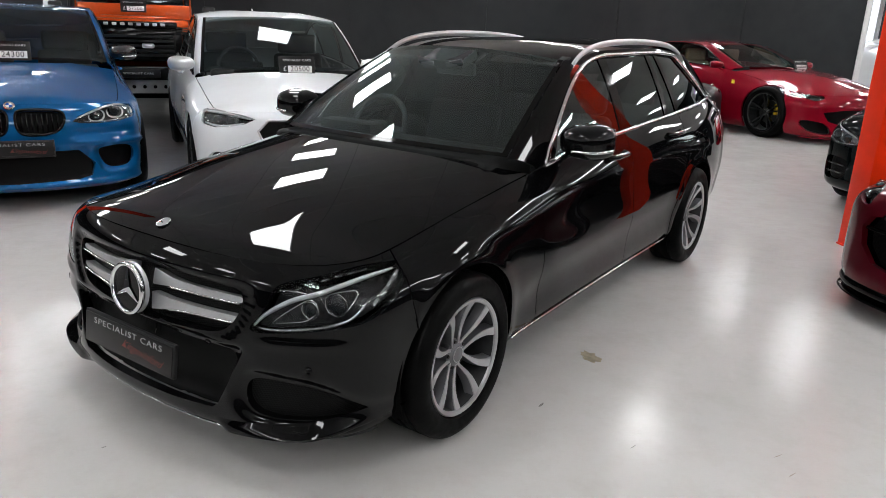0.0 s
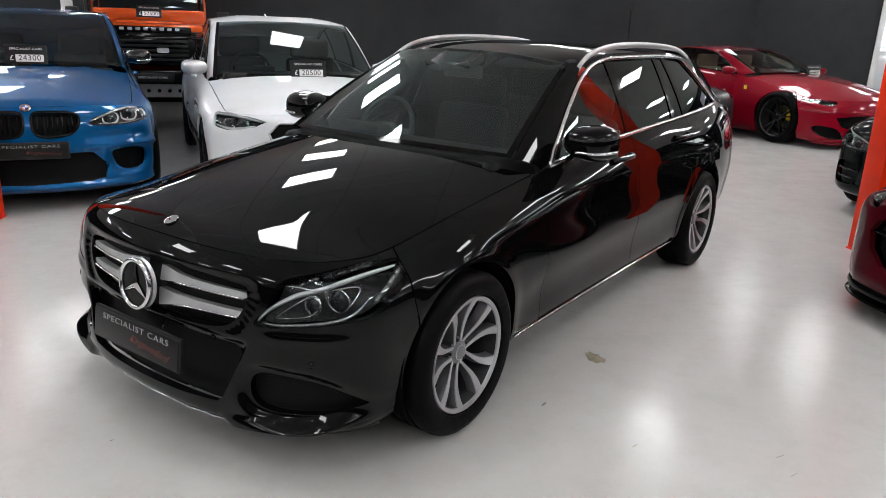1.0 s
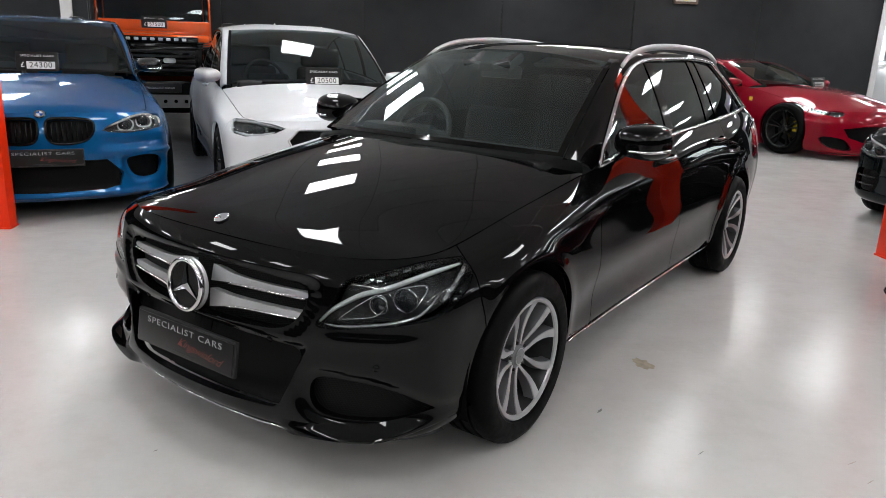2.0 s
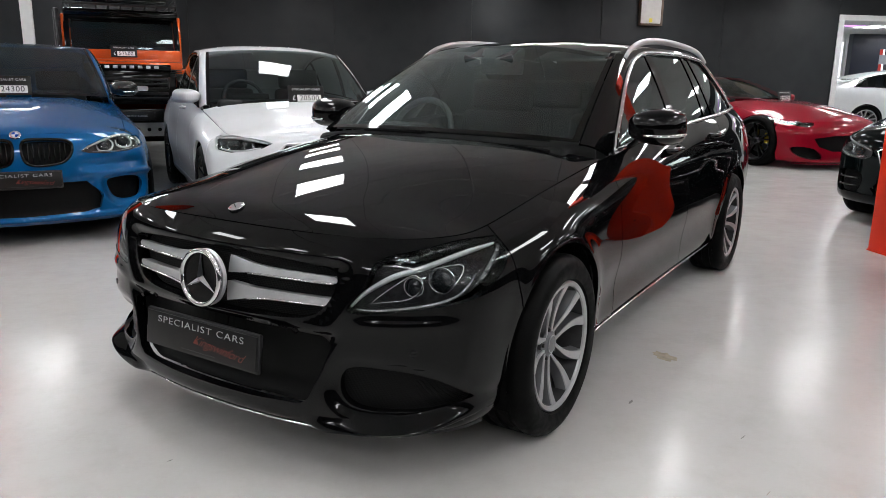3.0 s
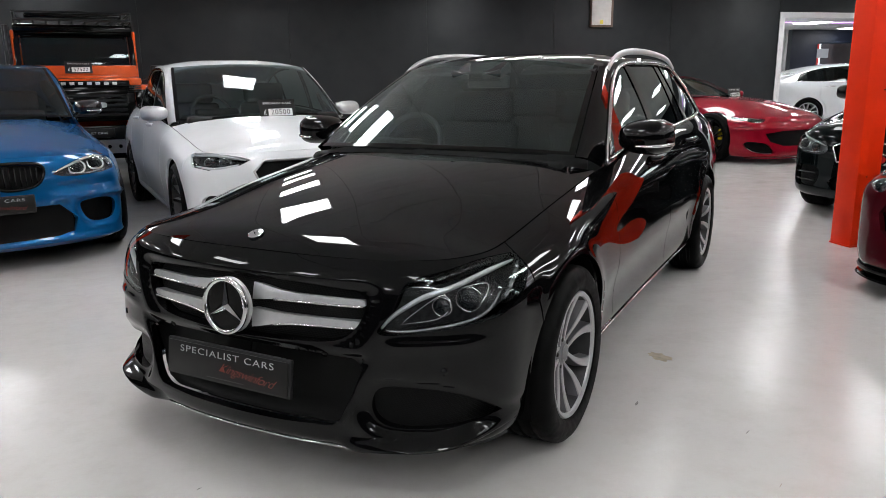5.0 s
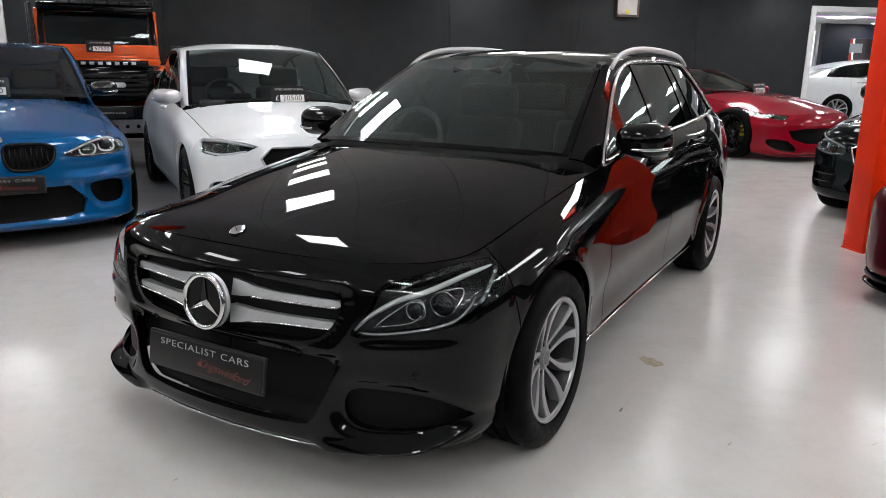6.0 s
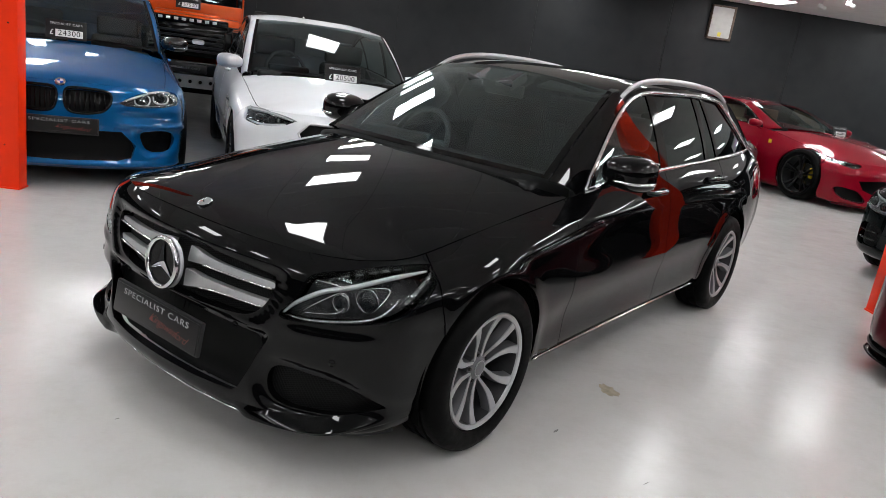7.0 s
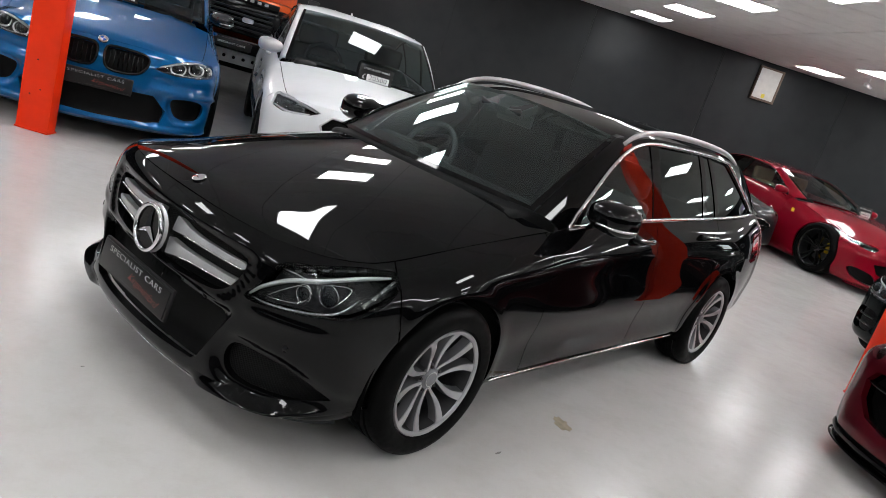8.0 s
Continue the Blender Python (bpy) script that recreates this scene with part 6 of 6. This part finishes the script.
def dark_saloon(m):
    car = thing("dark_saloon_car", m, "blackish green sports saloon with a black mesh grille", "car", "cars in the showroom")
    sh = Shell(bend([(-.80, -.87), (0, 0), (.74, .70), (1.34, 1.28), (2.84, 2.874), (3.9, 3.85)], [(0, 0), (.2, .20), (.5, .51), (.785, .85), (1.0, 1.08), (1.2, 1.29), (1.46, 1.56)], 1.04))
    B = sh.body
    gr = opening(car, sh, "grille", [(0, .72), (.36, .71), (.44, .67), (.36, .47), (0, .45)], MESH_HEX, .05, half=True)
    lo = opening(car, sh, "lower_intake", [(0, .40), (.40, .40), (.46, .34), (.40, .28), (0, .27)], MESH_HEX, .06, half=True)
    sid = opening(car, sh, "side_intake", [(.56, .45), (.68, .485), (.83, .465), (.85, .39), (.82, .30), (.70, .285), (.58, .31)], MESH_HEX, .05)
    lamp_pts = spread([(.50, -.76, .615), (.50, -.74, .68), (.60, -.66, .71), (.76, -.50, .74), (.85, -.34, .765), (.875, -.30, .74), (.865, -.38, .67), (.79, -.53, .615), (.66, -.66, .59)])
    lamp = B.near(lamp_pts)
    car_body(car, sh, PAINT_GREEN, 2.874, (.345, .372), (.60, 1.66, 2.6), holes=[gr, lo, sid, lamp])
    glazing(car, sh, PAINT_GREEN, [(.84, 1.6, .10, 0, TINT), (1.70, 2.4, 0, 0, PRIVACY), (2.46, 3.3, 0, -.18, PRIVACY)], (.76, 3.36, .06, -.18), PAINT_GREEN)
    for flip in (False, True):
        headlamp(car, sh, lamp_pts, [((.62, -.66, .65), .042, LENS_DARK), ((.74, -.56, .665), .040, LENS_DARK)], [([(.52, -.75, .67), (.62, -.65, .70), (.78, -.48, .73), (.86, -.33, .755)], .009, -.014, LAMP_STRIP), ([(.53, -.75, .62), (.66, -.66, .602), (.79, -.52, .627), (.85, -.40, .67)], .009, -.014, FACET), ([(.68, -.62, .70), (.68, -.63, .655), (.67, -.645, .62)], .012, -.022, FACET)], flip, housing=ALLOY_GREY)
        mirror(car, (.97, .93, 1.13), (.25, .20, .17), PAINT_GREEN, flip)
        k = np.array([-1 if flip else 1, 1, 1])
        for z in (.345, .415):
            pts = B.at(B.near([(x, 0, z) for x in np.linspace(.60, .84, 10)], (0, 2), 0, NF + 5), -.012)[0] * k
            part("intake_bar", tube("intake_bar", pts, .009, GLOSS_BLACK, seg=6), car)
    rg = np.vstack([B.at(gr[:50], .004)[0], (B.at(gr[:50], .004)[0] * [-1, 1, 1])[::-1]])
    part("grille_surround", tube("grille_surround", rg, .009, CHROME, seg=6, up=(0, 1, 0)), car)
    badge_disc(car, pose(0, -.865, .585, -4), .05, [CHROME, BADGE_RED, BADGE_RED], "round red and silver badge")
    dealer_plate(car, pose(0, -.895, .43, -4))
    wheels(car, 2.874, .80, .34, .24, .245, (5, True, 8, 15, .026, .028), ALLOY_GREY, BLACK_ALLOY, BLACK_ALLOY)
    cabin(car, .56, .97, [(-.38, 1.7), (.38, 1.7)], -.38, CABIN)
    return car


def red_roadster(m):
    car = thing("sports_car", m, "dark red sports car with a large black grille and front splitter", "car", "cars in the showroom")
    sh = Shell(bend([(-.80, -.90), (0, 0), (.74, .86), (1.34, 1.50), (2.84, 2.622), (3.9, 3.58)], [(0, 0), (.2, .14), (.5, .48), (.785, .73), (1.0, .93), (1.2, 1.11), (1.46, 1.308)], 1.06), SALOON_EDGE, SALOON_MID, glass_end=3.33)
    B = sh.body
    gr = opening(car, sh, "grille", [(0, .605), (.56, .595), (.68, .565), (.725, .50), (.70, .40), (.60, .315), (.45, .29), (0, .28)], MESH_HEX, .07, half=True)
    lamp_pts = spread([(.66, -.62, .60), (.68, -.58, .66), (.76, -.46, .725), (.84, -.22, .785), (.87, -.15, .79), (.885, -.25, .745), (.86, -.42, .67), (.78, -.55, .605)])
    lamp = B.near(lamp_pts)
    car_body(car, sh, PAINT_DEEPRED, 2.622, (.345, .372), (.88, 2.05, 2.06), holes=[gr, lamp])
    glazing(car, sh, PAINT_DEEPRED, [(1.06, 2.0, .10, 0, TINT), (2.08, 2.7, 0, -.12, PRIVACY)], (.98, 2.78, .06, -.12), PAINT_DEEPRED, chrome=GLOSS_BLACK)
    for flip in (False, True):
        k = np.array([-1 if flip else 1, 1, 1])
        headlamp(car, sh, lamp_pts, [((.79, -.44, .67), .042, LENS_DARK)], [([(.69, -.58, .64), (.77, -.44, .705), (.85, -.22, .77)], .008, -.014, LAMP_STRIP)], flip)
        mirror(car, (.99, 1.02, .96), (.22, .18, .13), GLOSS_BLACK, flip)
        lip = B.at([(i, 0) for i in np.linspace(0, 86, 50)], .040)[0] * k
        part("splitter", tube("splitter", lip + [0, 0, -.010], .045, GLOSS_BLACK, seg=10, flat=.28), car, "gloss black front splitter")
        part("lower_valance", tube("lower_valance", B.at([(i, 6) for i in np.linspace(0, 80, 50)], .0)[0] * k, .034, GLOSS_BLACK, seg=8, flat=1.1), car)
    rg = np.vstack([B.at(gr[:50], .004)[0], (B.at(gr[:50], .004)[0] * [-1, 1, 1])[::-1]])
    part("grille_surround", tube("grille_surround", rg, .016, GLOSS_BLACK, seg=8, up=(0, 1, 0)), car)
    bar = B.at(B.near([(x, 0, .50) for x in np.linspace(0, .70, 20)], (0, 2), 0, NF), -.02)[0]
    part("grille_bar", tube("grille_bar", np.vstack([(bar * [-1, 1, 1])[::-1], bar[1:]]), .018, GLOSS_BLACK, seg=8, flat=.8), car)
    dealer_plate(car, pose(0, -.925, .42, -6))
    wheels(car, 2.622, .82, .345, .255, .255, (5, True, 8, 15, .024, .026), BLACK_ALLOY, BLACK_ALLOY, BLACK_ALLOY)
    cabin(car, .9, .88, [(-.37, 1.8), (.37, 1.8)], -.37, CABIN)
    return car


def grey_coupe(m):
    car = thing("grey_sports_coupe", m, "dark grey coupe with a wide oval mesh grille", "car", "cars in the showroom")
    sh = Shell(bend([(-.80, -.92), (0, 0), (.74, .90), (1.34, 1.52), (2.84, 2.75), (3.9, 3.70)], [(0, 0), (.2, .15), (.5, .47), (.785, .72), (1.0, .95), (1.2, 1.13), (1.46, 1.32)], 1.05), SALOON_EDGE, SALOON_MID, glass_end=3.33)
    B = sh.body
    gr = opening(car, sh, "grille", [(0, .55), (.35, .545), (.52, .50), (.55, .44), (.48, .385), (0, .36)], MESH_HEX, .05, half=True)
    lamp_pts = spread([(.58, -.66, .60), (.62, -.60, .68), (.72, -.46, .74), (.82, -.28, .775), (.86, -.24, .755), (.85, -.36, .69), (.78, -.50, .62), (.68, -.60, .585)])
    lamp = B.near(lamp_pts)
    car_body(car, sh, PAINT_GREY, 2.75, (.345, .372), (.92, 2.1, 2.11), holes=[gr, lamp])
    glazing(car, sh, PAINT_GREY, [(1.1, 2.05, .10, 0, TINT), (2.12, 2.75, 0, -.12, PRIVACY)], (1.02, 2.83, .06, -.12), PAINT_GREY, chrome=GLOSS_BLACK)
    for flip in (False, True):
        headlamp(car, sh, lamp_pts, [((.72, -.50, .67), .05, LENS_DARK)], [([(.63, -.60, .66), (.72, -.46, .72), (.82, -.28, .76)], .010, -.016, LAMP_STRIP), ([(.62, -.64, .60), (.72, -.56, .605), (.82, -.42, .66)], .008, -.016, REFLECTOR)], flip, housing=REFLECTOR)
        mirror(car, (.985, 1.08, .97), (.22, .17, .13), PAINT_GREY, flip)
    rg = np.vstack([B.at(gr[:50], .004)[0], (B.at(gr[:50], .004)[0] * [-1, 1, 1])[::-1]])
    part("grille_surround", tube("grille_surround", rg, .010, CHROME, seg=6, up=(0, 1, 0)), car)
    wheels(car, 2.75, .82, .345, .25, .245, (5, True, 8, 15, .024, .026), ALLOY_GREY, BLACK_ALLOY, BLACK_ALLOY)
    cabin(car, .95, .90, [(-.37, 1.9), (.37, 1.9)], -.37, CABIN)
    return car


def white_saloon(m):
    car = thing("saloon", m, "white saloon car beyond the doorway", "car", "cars in the showroom")
    sh = Shell(bend([(-.80, -.84), (0, 0), (.74, .74), (1.34, 1.34), (2.84, 2.94), (3.9, 4.05)], [(0, 0), (.2, .19), (.785, .79), (1.0, 1.0), (1.46, 1.46)], 1.02), SALOON_EDGE, SALOON_MID, glass_end=3.33)
    car_body(car, sh, PAINT_WHITE, 2.94, (.335, .362), (.63, 1.72, 2.66))
    glazing(car, sh, PAINT_WHITE, [(.9, 1.66, .10, 0, PRIVACY), (1.76, 2.5, 0, 0, PRIVACY), (2.56, 3.1, 0, -.15, PRIVACY)], (.8, 3.2, .06, -.15), PAINT_WHITE)
    for flip in (False, True):
        k = -1 if flip else 1
        mirror(car, (.96, .95, 1.05), (.25, .2, .15), PAINT_WHITE, flip)
        for y, z in ((1.52, .90), (2.45, .93)):
            x = sh.body.at(sh.yz(y, z))[0][0][0]
            part("door_handle", tube("door_handle", path3([((x - .004) * k, y - .1, z), ((x + .03) * k, y, z), ((x - .004) * k, y + .1, z)], 14), .014, CHROME, seg=8), car)
    wheels(car, 2.94, .80, .335, .24, .235, (5, True, 8, 15, .024, .026), ALLOY, ALLOY_GREY, ALLOY_GREY)
    cabin(car, .6, .99, [(-.37, 1.75), (.37, 1.75)], -.37, CABIN)
    return car


def off_roader(m):
    """Upright boxy four-by-four; its bumper's front is at y = -0.75."""
    car = thing("off_roader", m, "boxy orange and black four-by-four with a roof rack", "car", "cars in the showroom")

    def block(name, sx, sy, sz, at, mt, bevel=.02, turn=None, parent=car, label=""):
        return part(name, box_mesh(name, sx, sy, sz, at, mt, bevel, turn), parent, label)
    block("body_tub", 1.62, 3.2, .62, (0, 1.75, .93), PAINT_ORANGE, .05)
    block("bonnet", 1.30, 1.12, .10, (0, -.02, 1.345), PAINT_ORANGE, .045)
    block("bonnet_bulge", .80, .80, .05, (0, .02, 1.40), PAINT_ORANGE, .022)
    block("nose_panel", 1.34, .10, .46, (0, -.50, 1.10), GLOSS_BLACK, .03)
    for x in (-1, 1):
        block("front_wing", .34, 1.16, .52, (x * .72, -.02, 1.05), PAINT_ORANGE, .06)
        block("lamp_panel", .32, .06, .36, (x * .715, -.575, 1.07), GLOSS_BLACK, .02)
        block("wheel_arch", .12, .98, .10, (x * .90, 0, .84), GLOSS_BLACK, .04)
        bm = bmesh.new()
        bmesh.ops.create_uvsphere(bm, u_segments=24, v_segments=12, radius=.095)
        bmesh.ops.transform(bm, matrix=pose(x * .70, -.595, 1.09) @ Matrix.Diagonal((1, .35, 1, 1)), verts=bm.verts)
        hl = part("headlamp", bm_mesh("headlamp", bm, REFLECTOR, smooth=True), car, "round clear headlamp")
        a = np.linspace(0, 2 * np.pi, 33)[:-1]
        part("lamp_ring", tube("lamp_ring", np.stack([x * .70 + .10 * np.cos(a), 0 * a - .605, 1.09 + .10 * np.sin(a)], 1), .010, GLOSS_BLACK, closed=True, seg=6, up=(0, 1, 0)), hl)
        for z in (.97, 1.21):
            part("side_lamp", moved(lathe("side_lamp", [(.001, .01), (.034, .008), (.036, 0), (.001, 0)], RED_LENS if z < 1 else LAMP_STRIP, 20), pose(x * .845, -.605, z) @ pose(0, 0, 0, 0, 0, -90)), car)
        block("screen_pillar", .07, .07, .52, (x * .70, .80, 1.76), GLOSS_BLACK, .02, pose(0, 0, 0, -14))
        block("door_mirror", .17, .07, .24, (x * 1.00, .74, 1.45), PLASTIC, .03)
        part("mirror_arm", tube("mirror_arm", [(x * .76, .78, 1.36), (x * .95, .75, 1.40)], .012, PLASTIC), car)
        for y0, y1 in ((.95, 1.62), (1.72, 2.5), (2.6, 3.3)):
            block("side_window", .02, y1 - y0, .42, (x * .772, (y0 + y1) / 2, 1.76), PRIVACY, .006)
        block("cabin_side", .05, 2.6, .90, (x * .74, 2.1, 1.58), PAINT_ORANGE, .03)
    block("cabin_top", 1.46, 2.7, .10, (0, 2.12, 2.06), GLOSS_BLACK, .045)
    block("cabin_back", 1.46, .08, .80, (0, 3.4, 1.58), PAINT_ORANGE, .03)
    block("windscreen_frame", 1.46, .08, .20, (0, .72, 1.47), PAINT_ORANGE, .02)
    block("windscreen_header", 1.46, .08, .08, (0, .90, 2.00), GLOSS_BLACK, .02)
    w = block("windscreen", 1.30, .012, .44, (0, .80, 1.775), SCREEN_DARK, .004, pose(0, 0, 0, -14))
    w.visible_shadow = False
    block("dashboard", 1.3, .3, .2, (0, 1.05, 1.34), CABIN, .04)
    for x in (-.38, .38):
        block("seat_back", .46, .14, .70, (x, 1.75, 1.35), CABIN, .05)
    ring = path3([(.19 * math.cos(a), 0, .19 * math.sin(a)) for a in np.linspace(0, 2 * math.pi, 13)[:-1]], 30, True)
    st = tube("steering_wheel", ring, .016, CABIN_GREY, closed=True, seg=8, up=(0, 1, 0))
    st.transform(pose(-.38, 1.25, 1.38, -35))
    part("steering_wheel", st, car)
    # grille with its bars and the lettered strip above it
    g = block("grille", .96, .05, .34, (0, -.565, 1.07), GLOSS_BLACK, .02)
    for k in range(5):
        block("grille_bar", .90, .03, .026, (0, -.600, .95 + k * .058), PLASTIC, .008, pose(0, 0, 0, 15), g)
    block("grille_oval", .15, .012, .062, (.14, -.622, 1.07), SATIN, .028, None, g, "small silver oval badge")
    strip = block("name_strip", 1.00, .05, .075, (0, -.575, 1.325), GLOSS_BLACK, .015)
    for k in range(8):
        block("raised_letter_bar", .052, .01, .034, (-.33 + k * .094, -.604, 1.328), SATIN, .004, None, strip, "plain raised silver bar")
    for x in (-.56, .56):
        for k in range(4):
            block("wing_vent_bar", .14, .012, .012, (x, -.602, 1.225 + k * .022), PLASTIC, .003)
    b = block("front_bumper", 1.78, .17, .17, (0, -.70, .74), GLOSS_BLACK, .02)
    pl = block("skid_plate", 1.10, .05, .20, (0, -.66, .58), SATIN, .01, pose(0, 0, 0, 20))
    for x in np.linspace(-.44, .44, 8):
        part("plate_hole", tube("plate_hole", [(x, -.70, .57), (x, -.712, .566)], .022, LINER, seg=14), pl)
    block("bumper_plate", .52, .012, .11, (.0, -.79, .74), PLATE_BLACK, .003)
    lettering("plate_heading", "SPECIALIST CARS", .034, WHITE_INK, pose(0, -.798, .74, 90), b, wide=1.38)
    block("axle_block", 1.3, 3.6, .20, (0, 1.3, .50), LINER, .03)
    # roof rack
    for x in np.linspace(-.64, .64, 9):
        part("rack_bar", tube("rack_bar", [(x, .66, 2.16), (x, 3.3, 2.16)], .012, PLASTIC, seg=6), car)
    for z in (2.15, 2.25):
        loop = poly([(-.70, .62, z), (.70, .62, z), (.70, 3.34, z), (-.70, 3.34, z)], .1)
        part("rack_rail", tube("rack_rail", loop, .016, PLASTIC, closed=True, seg=6), car)
    for x in (-.70, .70):
        for y in (.64, 1.5, 2.4, 3.3):
            part("rack_post", tube("rack_post", [(x, y, 2.10), (x, y, 2.26)], .013, PLASTIC, seg=6, up=(0, 1, 0)), car)
    part("light_bar", box_mesh("light_bar", 1.15, .07, .06, (0, .60, 2.20), GLOSS_BLACK, .02), car)
    part("rack_ladder", tube("rack_ladder", [(-.80, .75, 1.25), (-.80, .68, 2.08)], .02, PLASTIC, seg=8, up=(0, 1, 0)), car)
    part("snorkel", box_mesh("snorkel", .08, .09, .95, (-.81, .82, 1.62), PLASTIC, .03), car)
    wheels(car, 2.79, .76, .40, .24, .255, (5, True, 8, 15, .03, .03), BLACK_ALLOY, BLACK_ALLOY, BLACK_ALLOY)
    return car


def parked(x, y, rz):
    return pose(x, y, 0, 0, 0, rz)


blue_coupe(parked(-4.22, .93, 60.5) @ Matrix.Scale(1.03, 4))
white_hatchback(parked(-2.54, 2.56, 57.4) @ Matrix.Scale(1.07, 4))
off_roader(parked(-6.92, 3.87, 56))
red_grand_tourer(parked(.30, 10.75, 62) @ Matrix.Scale(1.08, 4))
dark_saloon(parked(2.31, 5.82, -20))
red_roadster(parked(2.87, 3.02, -22))
grey_coupe(parked(-1.75, 9.35, 60))
white_saloon(parked(3.30, 20.78, 118) @ Matrix.Scale(1.12, 4))


def card_on(place, rz, x, y, z, price, back=-14):
    return price_sign(parked(*place, rz) @ pose(x, y, z, back, 0, 0), price)


card_on((-4.22, .93), 60.5, -.035, .42, 1.056, "24300")
card_on((-2.54, 2.56), 57.4, .041, .34, 1.002, "20500")
card_on((-6.92, 3.87), 56, -.01, .44, 1.46, "57500")
card_on((.30, 10.75), 62, .32, .50, .960, "165000")
